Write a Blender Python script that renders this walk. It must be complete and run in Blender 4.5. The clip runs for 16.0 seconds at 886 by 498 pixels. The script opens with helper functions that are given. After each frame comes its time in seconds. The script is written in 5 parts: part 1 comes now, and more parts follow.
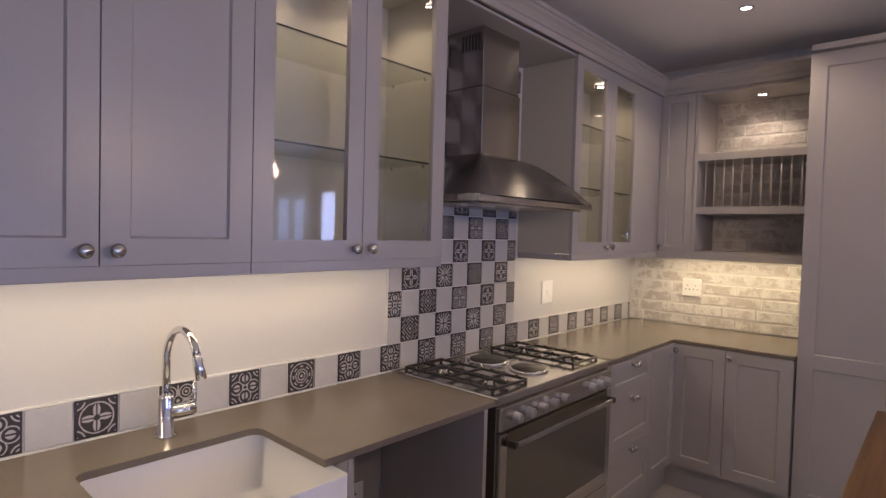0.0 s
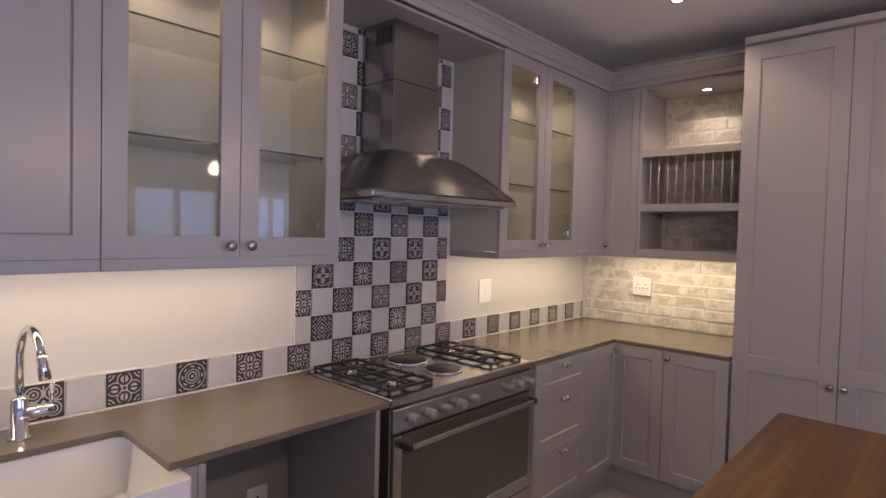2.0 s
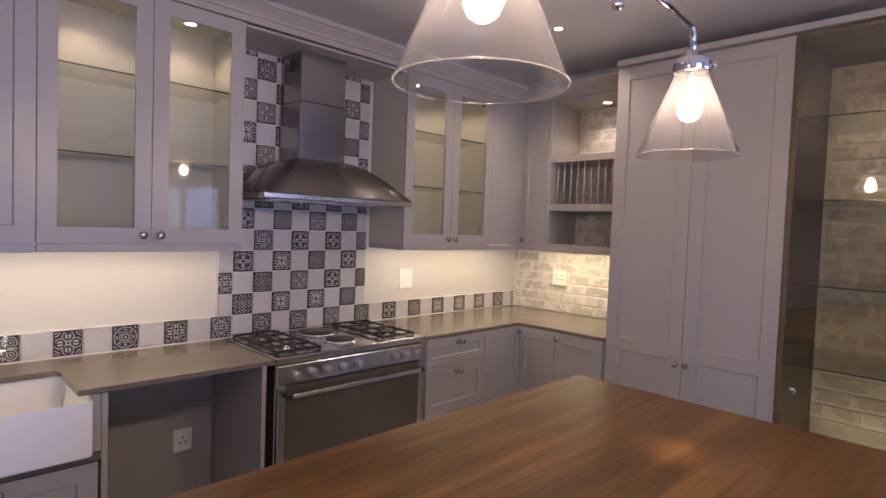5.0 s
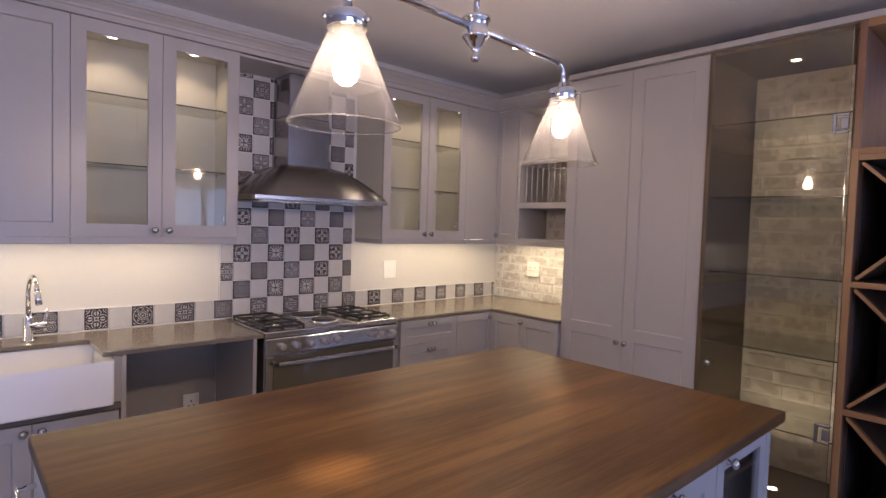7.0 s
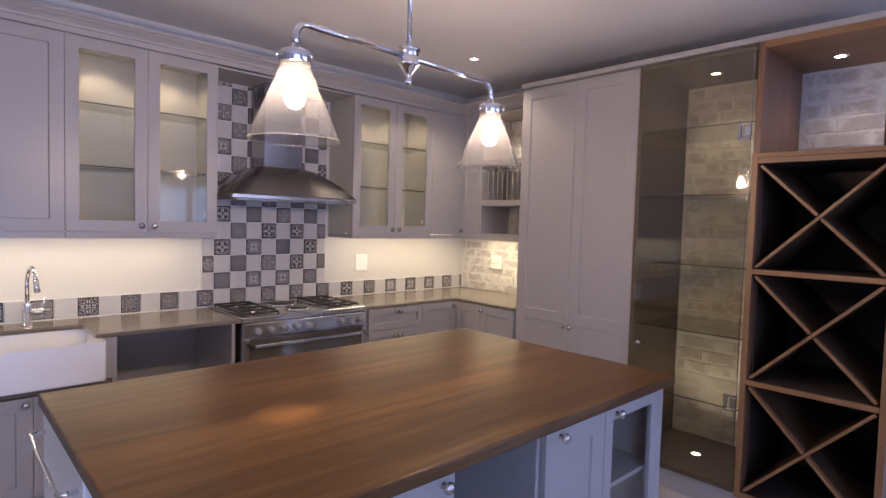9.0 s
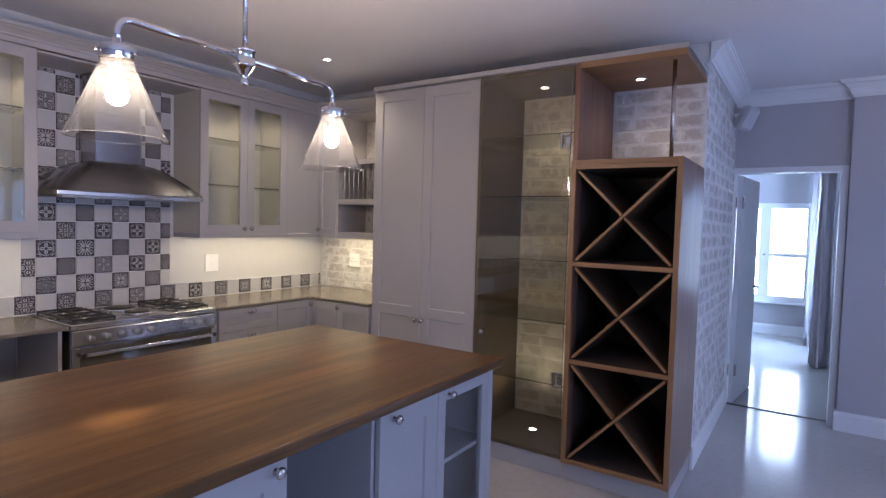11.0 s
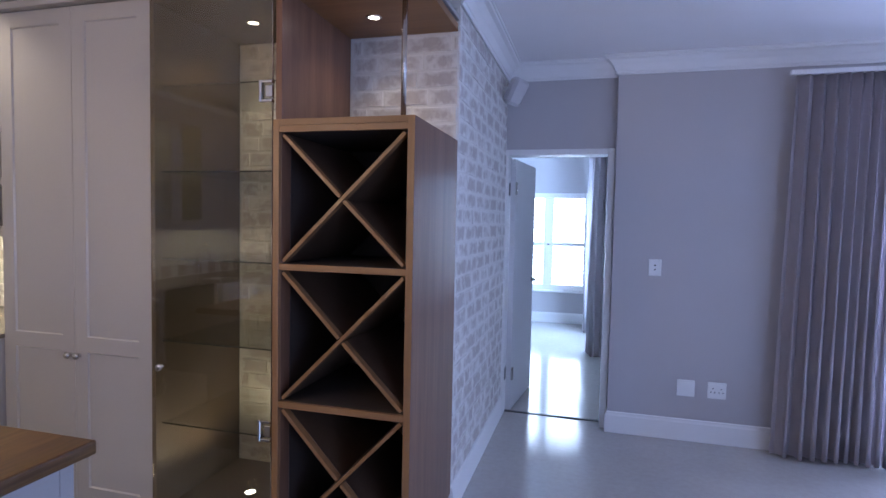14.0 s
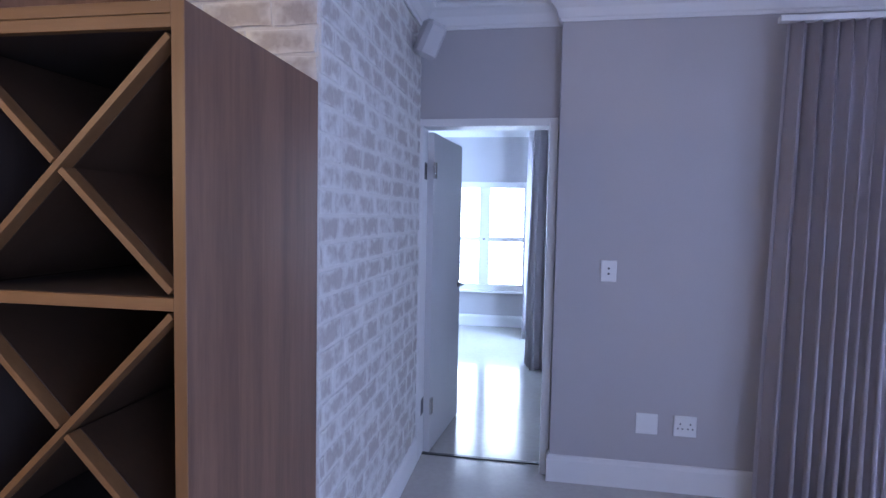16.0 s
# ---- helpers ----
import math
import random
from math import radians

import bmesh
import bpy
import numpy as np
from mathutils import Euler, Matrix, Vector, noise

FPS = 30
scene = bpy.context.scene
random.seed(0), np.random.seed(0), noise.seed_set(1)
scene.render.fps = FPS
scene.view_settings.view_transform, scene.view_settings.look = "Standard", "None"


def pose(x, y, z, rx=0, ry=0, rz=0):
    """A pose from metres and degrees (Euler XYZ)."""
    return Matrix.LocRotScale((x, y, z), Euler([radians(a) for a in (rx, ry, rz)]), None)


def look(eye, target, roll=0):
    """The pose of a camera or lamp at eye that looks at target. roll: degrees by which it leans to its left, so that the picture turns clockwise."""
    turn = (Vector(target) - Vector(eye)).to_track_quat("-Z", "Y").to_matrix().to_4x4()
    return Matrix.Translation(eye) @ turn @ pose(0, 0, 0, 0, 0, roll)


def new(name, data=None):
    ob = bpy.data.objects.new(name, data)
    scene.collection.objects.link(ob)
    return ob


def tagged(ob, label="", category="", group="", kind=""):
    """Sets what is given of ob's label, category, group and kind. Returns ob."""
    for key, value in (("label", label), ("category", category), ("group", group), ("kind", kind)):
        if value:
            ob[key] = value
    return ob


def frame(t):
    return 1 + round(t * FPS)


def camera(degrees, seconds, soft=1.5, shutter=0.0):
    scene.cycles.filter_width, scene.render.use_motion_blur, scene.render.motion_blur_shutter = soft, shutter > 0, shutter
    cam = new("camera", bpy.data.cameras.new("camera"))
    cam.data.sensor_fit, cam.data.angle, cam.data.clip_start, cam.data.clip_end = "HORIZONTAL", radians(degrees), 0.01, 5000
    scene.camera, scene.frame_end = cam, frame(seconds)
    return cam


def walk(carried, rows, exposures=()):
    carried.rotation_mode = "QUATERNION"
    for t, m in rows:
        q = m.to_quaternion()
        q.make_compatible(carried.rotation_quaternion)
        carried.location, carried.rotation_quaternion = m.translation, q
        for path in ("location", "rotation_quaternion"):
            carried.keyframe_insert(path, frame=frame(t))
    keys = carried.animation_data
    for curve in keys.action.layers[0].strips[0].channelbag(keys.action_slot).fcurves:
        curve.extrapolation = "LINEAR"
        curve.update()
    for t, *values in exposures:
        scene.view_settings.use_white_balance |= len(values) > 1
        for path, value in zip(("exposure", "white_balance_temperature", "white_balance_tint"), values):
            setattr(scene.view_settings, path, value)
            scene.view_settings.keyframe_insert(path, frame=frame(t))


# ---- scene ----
cam = camera(77.29, 16.0)
PATH = [
    (0, (0.272, 0.311, 1.505), (-1.072, 1.790, 1.441), 1.54),
    (0.5, (0.331, 0.357, 1.506), (-1.008, 1.841, 1.439), 1.58),
    (1, (0.390, 0.408, 1.506), (-0.951, 1.890, 1.441), 1.53),
    (1.5, (0.435, 0.513, 1.505), (-0.908, 1.994, 1.438), 1.52),
    (2, (0.525, 0.615, 1.504), (-0.829, 2.086, 1.439), 1.48),
    (2.5, (0.640, 0.697, 1.509), (-0.726, 2.156, 1.443), 1.47),
    (3, (0.770, 0.708, 1.503), (-0.605, 2.159, 1.436), 1.53),
    (3.5, (0.928, 0.702, 1.514), (-0.456, 2.145, 1.444), 1.72),
    (4, (1.065, 0.726, 1.530), (-0.326, 2.161, 1.450), 2.00),
    (6.5, (1.766, 0.693, 1.513), (0.286, 2.036, 1.432), 1.78),
    (7, (1.899, 0.653, 1.515), (0.414, 1.990, 1.426), 1.78),
    (7.5, (2.018, 0.640, 1.516), (0.534, 1.977, 1.425), 1.71),
    (8, (2.121, 0.620, 1.507), (0.634, 1.955, 1.413), 1.59),
    (10.5, (2.407, 0.488, 1.522), (1.163, 2.051, 1.426), 1.71),
    (11, (2.442, 0.536, 1.518), (1.337, 2.200, 1.427), 1.57),
    (11.5, (2.478, 0.636, 1.519), (1.508, 2.383, 1.437), 1.45),
    (12, (2.528, 0.785, 1.524), (1.657, 2.584, 1.446), 1.33),
    (12.5, (2.532, 0.949, 1.517), (1.754, 2.790, 1.438), 1.30),
    (13, (2.514, 1.159, 1.505), (1.830, 3.037, 1.430), 1.17),
    (13.5, (2.510, 1.391, 1.494), (1.917, 3.299, 1.406), 1.17),
    (14, (2.537, 1.627, 1.506), (2.010, 3.554, 1.405), 1.16),
    (14.5, (2.536, 1.889, 1.508), (2.072, 3.831, 1.397), 1.25),
    (15, (2.542, 2.146, 1.500), (2.133, 4.100, 1.386), 1.23),
    (15.5, (2.563, 2.409, 1.504), (2.194, 4.371, 1.386), 1.26),
    (16, (2.554, 2.633, 1.495), (2.224, 4.602, 1.375), 1.11),
]
walk(cam, [(t, look(eye, target, roll)) for t, eye, target, roll in PATH], [(0, -0.28, 6700, 29), (3, -0.12, 6680, 29), (8, 0.12, 6580, 28.5), (10.3, 0.2, 6180, 24), (11.2, -0.02, 6070, 22), (12.5, -0.02, 6060, 21), (13.5, 0.08, 6040, 20), (14.5, 0.20, 6040, 19.5), (16, 0.20, 6230, 20.5)])

# ---- world, daylight and lamps ----
world = bpy.data.worlds.new("world")
scene.world = world
world.use_nodes = True
wn = world.node_tree
sky = wn.nodes.new("ShaderNodeTexSky")
sky.sky_type, sky.sun_disc = "NISHITA", False
sky.sun_elevation, sky.sun_rotation = radians(48), radians(250)
wn.links.new(sky.outputs[0], wn.nodes["Background"].inputs[0])
wn.nodes["Background"].inputs[1].default_value = 0.12


def lamp(name, kind, m, energy, colour, size=0.1, size_y=None, spot=None, blend=0.6, spread=None):
    d = bpy.data.lights.new(name, kind)
    d.energy, d.color = energy, colour
    if kind == "AREA":
        d.shape = "RECTANGLE" if size_y else "DISK"
        d.size = size
        if size_y:
            d.size_y = size_y
        if spread:
            d.spread = radians(spread)
    elif kind == "SUN":
        d.angle = radians(0.5)
    else:
        d.shadow_soft_size = size
        if kind == "SPOT":
            d.spot_size, d.spot_blend = radians(spot), blend
    ob = new(name, d)
    ob.matrix_world = m
    return ob


WARM, SOFT, DAY = (0.96, 0.85, 0.50), (0.98, 0.86, 0.60), (0.46, 0.60, 1.0)
lamp("sun", "SUN", look((-6, -3, 8), (0, 0, 0)), 2.5, (1.0, 0.95, 0.88))
# daylight through the glazed doors and the windows
# main daylight from the east: its source is unseen and its place assumed
lamp("added_east_daylight", "AREA", look((5.56, -0.2, 1.15), (0, -0.2, 1.15)), 108, DAY, 3.2, 2.1)
lamp("daylight_east_window", "AREA", look((5.56, 3.9, 1.5), (0, 3.9, 1.5)), 9, DAY, 1.3, 1.2)
lamp("daylight_corner_door", "AREA", look((5.56, 5.40, 1.05), (0, 5.40, 1.05)), 12, DAY, 0.6, 1.95)
lamp("daylight_north_door", "AREA", look((4.85, 5.93, 1.1), (4.85, 0, 1.0)), 108, DAY, 1.0, 2.1)
lamp("daylight_far_window", "AREA", look((1.85, 10.30, 1.2), (1.85, 0, 1.0)), 34, (0.50, 0.74, 1.0), 1.05, 1.3)
lamp("daylight_bedroom_side", "AREA", look((2.83, 8.86, 1.3), (0, 8.86, 1.1)), 200, (0.42, 0.66, 1.0), 0.85, 1.5)
# strips under the wall cabinets
lamp("strip_sink", "AREA", pose(-1.25, -0.07, 1.395, 0, 0, 90), 10.4, WARM, 3.8, 0.015)
lamp("strip_switch", "AREA", pose(-1.25, 3.40, 1.395, 0, 0, 90), 3.6, WARM, 1.10, 0.015)
lamp("strip_brick", "AREA", pose(-0.72, 4.10, 1.395), 4.0, WARM, 0.85, 0.015)
# recessed spots
for n, x, y, z, e, a in (("kitchen", -0.53, 3.43, 2.672, 40, 130), ("plate_rack", -0.60, 4.14, 2.392, 10, 130),
                         ("glass_a", -1.30, 1.28, 2.388, 4.6, 140), ("glass_b", -1.30, 1.67, 2.388, 4.6, 140),
                         ("glass_c", -1.30, 3.03, 2.388, 4.2, 140), ("glass_d", -1.30, 3.41, 2.388, 4.2, 140),
                         ("display", 0.92, 4.00, 2.432, 10, 130), ("canopy", 1.53, 4.03, 2.425, 5, 120)):
    lamp("spot_" + n, "SPOT", pose(x, y, z), e, SOFT, 0.03, spot=a)
lamp("spot_display_floor", "SPOT", pose(0.93, 3.97, 0.175, 180), 8, SOFT, 0.03, spot=140)
for x, y in ((0.775, 1.346), (0.720, 2.249)):
    lamp("bulb_light", "POINT", pose(x, y, 1.863), 13.5, (1.0, 0.76, 0.48), 0.03)
    lamp("bulb_pool", "SPOT", pose(x, y, 1.850), 42, (1.0, 0.74, 0.44), 0.02, spot=15, blend=1.0)

# ---- materials ----


def nodes_of(name):
    m = bpy.data.materials.new(name)
    m.use_nodes = True
    return m, m.node_tree, m.node_tree.nodes["Principled BSDF"]


def put(nt, kind, **values):
    n = nt.nodes.new(kind)
    for k, v in values.items():
        if k in n.inputs:
            n.inputs[k].default_value = v
    return n


def noise_tex(nt, scale, detail=4.0, rough=0.55, stretch=(1, 1, 1)):
    tc, mp = nt.nodes.new("ShaderNodeTexCoord"), nt.nodes.new("ShaderNodeMapping")
    mp.inputs["Scale"].default_value = stretch
    nz = put(nt, "ShaderNodeTexNoise", Scale=scale, Detail=detail, Roughness=rough)
    nt.links.new(tc.outputs["Object"], mp.inputs[0])
    nt.links.new(mp.outputs[0], nz.inputs["Vector"])
    return nz.outputs["Fac"]


def ramp(nt, fac, stops):
    r = nt.nodes.new("ShaderNodeValToRGB")
    e = r.color_ramp.elements
    while len(e) < len(stops):
        e.new(0.5)
    for el, (p, c) in zip(e, stops):
        el.position, el.color = p, (*c, 1)
    nt.links.new(fac, r.inputs[0])
    return r.outputs[0]


def sums(nt, op, a, b=0.0, clamp=False):
    n = nt.nodes.new("ShaderNodeMath")
    n.operation, n.use_clamp = op, clamp
    for i, v in enumerate((a, b)):
        if isinstance(v, (int, float)):
            n.inputs[i].default_value = v
        else:
            nt.links.new(v, n.inputs[i])
    return n.outputs[0]


def mixed(nt, fac, a, b, mode="MIX"):
    n = nt.nodes.new("ShaderNodeMix")
    n.data_type, n.blend_type = "RGBA", mode
    for i, v in ((0, fac), (6, a), (7, b)):
        if isinstance(v, (int, float)):
            n.inputs[i].default_value = v
        elif isinstance(v, tuple):
            n.inputs[i].default_value = (*v, 1)
        else:
            nt.links.new(v, n.inputs[i])
    return n.outputs[2]


def bumped(nt, bsdf, height, strength, dist=0.01):
    b = put(nt, "ShaderNodeBump", Strength=strength, Distance=dist)
    nt.links.new(height, b.inputs["Height"])
    nt.links.new(b.outputs[0], bsdf.inputs["Normal"])


def surface(name, base, rough=0.5, metal=0.0, var=0.10, large=1.6, fine=90, bump=0.05, rvar=0.08, spec=0.5, stretch=(1, 1, 1)):
    """Paint, stone, metal: base colour with two scales of variation, uneven gloss and fine relief."""
    m, nt, p = nodes_of(name)
    big, small = noise_tex(nt, large, 3), noise_tex(nt, fine, 3, 0.6, stretch)
    dark = tuple(c * (1 - var) for c in base)
    light = tuple(min(1, c * (1 + var)) for c in base)
    c1 = ramp(nt, big, [(0.3, dark), (0.7, light)])
    c2 = mixed(nt, 0.35, c1, ramp(nt, small, [(0.35, dark), (0.65, light)]))
    nt.links.new(c2, p.inputs["Base Color"])
    nt.links.new(sums(nt, "ADD", sums(nt, "MULTIPLY", big, rvar * 2), rough - rvar), p.inputs["Roughness"])
    p.inputs["Metallic"].default_value, p.inputs["Specular IOR Level"].default_value = metal, spec
    if bump:
        bumped(nt, p, small, bump, 0.002)
    return m


def timber(name, dark, mid, light, along, rough=0.4, across=16, bump=0.06, fine=0.3, sharp=1.0, spec=0.5, broad=0.0):
    """Wood with its grain along one axis; broad: how far wide flame streaks show."""
    m, nt, p = nodes_of(name)
    st = [across] * 3
    st["xyz".index(along)] = across * 0.06
    st = tuple(s / across for s in st)
    g1 = noise_tex(nt, across * 0.45, 5, 0.6, st)
    g2 = noise_tex(nt, across * 5, 4, 0.7, st)
    g3 = noise_tex(nt, 1.3, 2)
    c = ramp(nt, g1, [(0.5 - 0.18 / sharp, dark), (0.5, mid), (0.5 + 0.2 / sharp, light)])
    c = mixed(nt, fine, c, ramp(nt, g2, [(0.5 - 0.18 / sharp, dark), (0.5 + 0.18 / sharp, light)]))
    p.inputs["Specular IOR Level"].default_value = spec
    c = mixed(nt, 0.35, c, ramp(nt, g3, [(0.3, mid), (0.7, light)]))
    if broad:
        wide = tuple(0.075 if q < 1 else 1.0 for q in st)
        c = mixed(nt, broad, c, ramp(nt, noise_tex(nt, 15, 6, 0.68, wide), [(0.37, dark), (0.50, mid), (0.63, light)]))
    nt.links.new(c, p.inputs["Base Color"])
    nt.links.new(sums(nt, "ADD", sums(nt, "MULTIPLY", g3, 0.08), rough - 0.04), p.inputs["Roughness"])
    if bump > 0.02:
        bumped(nt, p, g2, bump, 0.002)
    return m


def glass(name, tint=(1, 1, 1), gloss=0.02, ior=1.5, strength=1.0, haze=0.0):
    m, nt, p = nodes_of(name)
    nt.nodes.remove(p)
    tr, gl, mx = nt.nodes.new("ShaderNodeBsdfTransparent"), nt.nodes.new("ShaderNodeBsdfGlossy"), nt.nodes.new("ShaderNodeMixShader")
    lw = put(nt, "ShaderNodeLayerWeight", Blend=0.5)
    f0 = ((ior - 1) / (ior + 1)) ** 2
    fr = sums(nt, "ADD", sums(nt, "MULTIPLY", sums(nt, "POWER", lw.outputs["Facing"], 5.0), 1 - f0), f0)
    tr.inputs[0].default_value = (*tint, 1)
    gl.inputs["Roughness"].default_value = gloss
    nt.links.new(sums(nt, "MULTIPLY", fr, strength, True), mx.inputs[0])
    nt.links.new(tr.outputs[0], mx.inputs[1])
    nt.links.new(gl.outputs[0], mx.inputs[2])
    last = mx.outputs[0]
    if haze:
        tl, mh = nt.nodes.new("ShaderNodeBsdfTranslucent"), nt.nodes.new("ShaderNodeMixShader")
        tl.inputs[0].default_value = (0.84, 0.88, 0.94, 1)
        nt.links.new(sums(nt, "ADD", sums(nt, "MULTIPLY", noise_tex(nt, 14, 4), haze), haze * 0.6), mh.inputs[0])
        nt.links.new(last, mh.inputs[1])
        nt.links.new(tl.outputs[0], mh.inputs[2])
        last = mh.outputs[0]
    nt.links.new(last, nt.nodes["Material Output"].inputs[0])
    return m


def glowing(name, colour, strength):
    m, nt, p = nodes_of(name)
    p.inputs["Base Color"].default_value = (*colour, 1)
    p.inputs["Emission Color"].default_value = (*colour, 1)
    p.inputs["Emission Strength"].default_value = strength
    return m


def ornate_tile(name):
    """Cement tile with a white figure on near-black, fourfold; each tile takes one of six figures."""
    m, nt, p = nodes_of(name)

    def op(kind):
        return lambda x, y=0.0: sums(nt, kind, x, y)

    add, less, mul, top, low, root, fl, mag = (op(k) for k in ("ADD", "SUBTRACT", "MULTIPLY", "MAXIMUM", "MINIMUM", "SQRT", "FLOOR", "ABSOLUTE"))
    under = op("LESS_THAN")
    tc, sep = nt.nodes.new("ShaderNodeTexCoord"), nt.nodes.new("ShaderNodeSeparateXYZ")
    info = nt.nodes.new("ShaderNodeObjectInfo")
    nt.links.new(tc.outputs["Object"], sep.inputs[0])
    wear = noise_tex(nt, 130, 3)
    u, v = mul(sep.outputs[1], 19.0), mul(sep.outputs[2], 18.7)
    a, b = mag(u), mag(v)

    def far(x, y):
        return root(add(mul(less(a, x), less(a, x)), mul(less(b, y), less(b, y))))

    def band(x, c, w):
        return under(mag(less(x, c)), w * 0.82)

    def union(*them):
        out = them[0]
        for t in them[1:]:
            out = top(out, t)
        return out

    r, corner, mid = add(far(0, 0), mul(less(wear, 0.5), 0.10)), far(1, 1), far(0.47, 0.47)
    side = low(far(0.55, 0), far(0, 0.55))
    spread = sums(nt, "ARCTAN2", v, u)
    eight, four = sums(nt, "COSINE", mul(spread, 8.0)), sums(nt, "COSINE", mul(spread, 4.0))
    dia = add(a, b)
    rays = mul(under(0.45, sums(nt, "COSINE", mul(spread, 16.0))), mul(under(0.36, r), under(r, 0.92)))
    dots = under(far(0.5, 0.5), 0.10)
    rosette = union(mul(mul(under(r, add(mul(four, 0.26), 0.46)), under(0.16, r)), under(0.035, low(a, b))), band(r, 0.80, 0.045), band(corner, 0.46, 0.05), under(corner, 0.20))
    rings = union(band(r, 0.88, 0.045), mul(band(r, 0.66, 0.06), under(0.0, eight)), band(r, 0.46, 0.04), band(r, 0.28, 0.05), under(r, 0.10), band(corner, 0.30, 0.05))
    diamond = union(band(dia, 0.40, 0.055), band(dia, 0.72, 0.05), mul(band(dia, 1.02, 0.075), under(0.16, mag(less(a, b)))), under(dia, 0.16), band(corner, 0.44, 0.05), under(corner, 0.16))
    loops = union(band(mid, 0.40, 0.042), band(mid, 0.22, 0.038), under(mid, 0.08), under(r, 0.10), mul(under(low(a, b), 0.04), under(0.24, r)), under(side, 0.10))
    foils = union(band(side, 0.40, 0.042), mul(under(side, 0.22), under(0.05, low(a, b))), band(r, 0.14, 0.04), band(corner, 0.44, 0.05), band(corner, 0.24, 0.05))
    star = union(mul(mul(under(r, add(mul(eight, 0.16), 0.50)), under(0.12, r)), under(0.06, low(a, b))), rays, band(dia, 1.40, 0.06), dots)
    pick = fl(mul(info.outputs["Random"], 5.999))
    fig = None
    for k, d in enumerate((rosette, rings, diamond, loops, foils, star)):
        d = mul(d, band(pick, float(k), 0.3))
        fig = d if fig is None else add(fig, d)
    fig = mul(fig, under(top(a, b), 0.90))
    col = mixed(nt, fig, mixed(nt, wear, (0.018, 0.014, 0.017), (0.05, 0.042, 0.046)), mixed(nt, wear, (0.40, 0.375, 0.37), (0.52, 0.495, 0.485)))
    nt.links.new(col, p.inputs["Base Color"])
    p.inputs["Roughness"].default_value = 0.36
    bumped(nt, p, wear, 0.05, 0.002)
    return m


def washed_brick(name, least, rim_wash, start, end):
    """Lime-washed brick: white wash rubbed through to brown and grey clay."""
    m, nt, p = nodes_of(name)
    info = nt.nodes.new("ShaderNodeObjectInfo")
    tc, off, add = nt.nodes.new("ShaderNodeTexCoord"), nt.nodes.new("ShaderNodeVectorMath"), nt.nodes.new("ShaderNodeVectorMath")
    off.operation = "SCALE"
    off.inputs[0].default_value = (37, 11, 53)
    nt.links.new(info.outputs["Random"], off.inputs["Scale"])
    nt.links.new(tc.outputs["Object"], add.inputs[0])
    nt.links.new(off.outputs[0], add.inputs[1])
    fac = []
    for s, d in ((15, 2), (38, 3), (160, 3)):
        nz = put(nt, "ShaderNodeTexNoise", Scale=s, Detail=d, Roughness=0.5)
        nt.links.new(add.outputs[0], nz.inputs["Vector"])
        fac.append(nz.outputs["Fac"])
    clay = ramp(nt, fac[0], [(0.3, (0.21, 0.165, 0.15)), (0.55, (0.31, 0.25, 0.225)), (0.8, (0.38, 0.33, 0.31))])
    worn = sums(nt, "ADD", sums(nt, "MULTIPLY", fac[0], 0.9), sums(nt, "MULTIPLY", fac[1], 0.8))
    worn = sums(nt, "ADD", worn, sums(nt, "MULTIPLY", sums(nt, "FRACT", sums(nt, "MULTIPLY", info.outputs["Random"], 5.7)), 0.20))
    sep = nt.nodes.new("ShaderNodeSeparateXYZ")
    nt.links.new(tc.outputs["Object"], sep.inputs[0])
    rim = sums(nt, "MAXIMUM", sums(nt, "DIVIDE", sums(nt, "ABSOLUTE", sep.outputs[0]), 0.109), sums(nt, "DIVIDE", sums(nt, "ABSOLUTE", sep.outputs[2]), 0.038))
    worn = sums(nt, "SUBTRACT", worn, sums(nt, "MULTIPLY", sums(nt, "POWER", rim, 3.0), rim_wash))
    wash = ramp(nt, worn, [(start, (1, 1, 1)), (end, (least, least, least))])
    col = mixed(nt, wash, clay, ramp(nt, fac[1], [(0.3, (0.62, 0.60, 0.57)), (0.7, (0.74, 0.725, 0.70))]))
    nt.links.new(col, p.inputs["Base Color"])
    p.inputs["Roughness"].default_value = 0.9
    bumped(nt, p, sums(nt, "ADD", fac[1], sums(nt, "MULTIPLY", fac[2], 0.3)), 0.3, 0.005)
    return m


def brushed(name, base, rough, stretch, drawn=0.0):
    m, nt, p = nodes_of(name)
    g = noise_tex(nt, 260, 2, 0.5, stretch)
    big = noise_tex(nt, 3, 3)
    nt.links.new(ramp(nt, g, [(0.3, tuple(c * 0.86 for c in base)), (0.7, base)]), p.inputs["Base Color"])
    nt.links.new(sums(nt, "ADD", sums(nt, "MULTIPLY", big, 0.16), rough - 0.08), p.inputs["Roughness"])
    p.inputs["Metallic"].default_value = 1.0
    if drawn:
        tg = nt.nodes.new("ShaderNodeTangent")
        tg.direction_type, tg.axis = "RADIAL", "Z"
        nt.links.new(tg.outputs[0], p.inputs["Tangent"])
        p.inputs["Anisotropic"].default_value, p.inputs["Anisotropic Rotation"].default_value = drawn, 0.25
    else:
        bumped(nt, p, g, 0.03, 0.001)
    return m


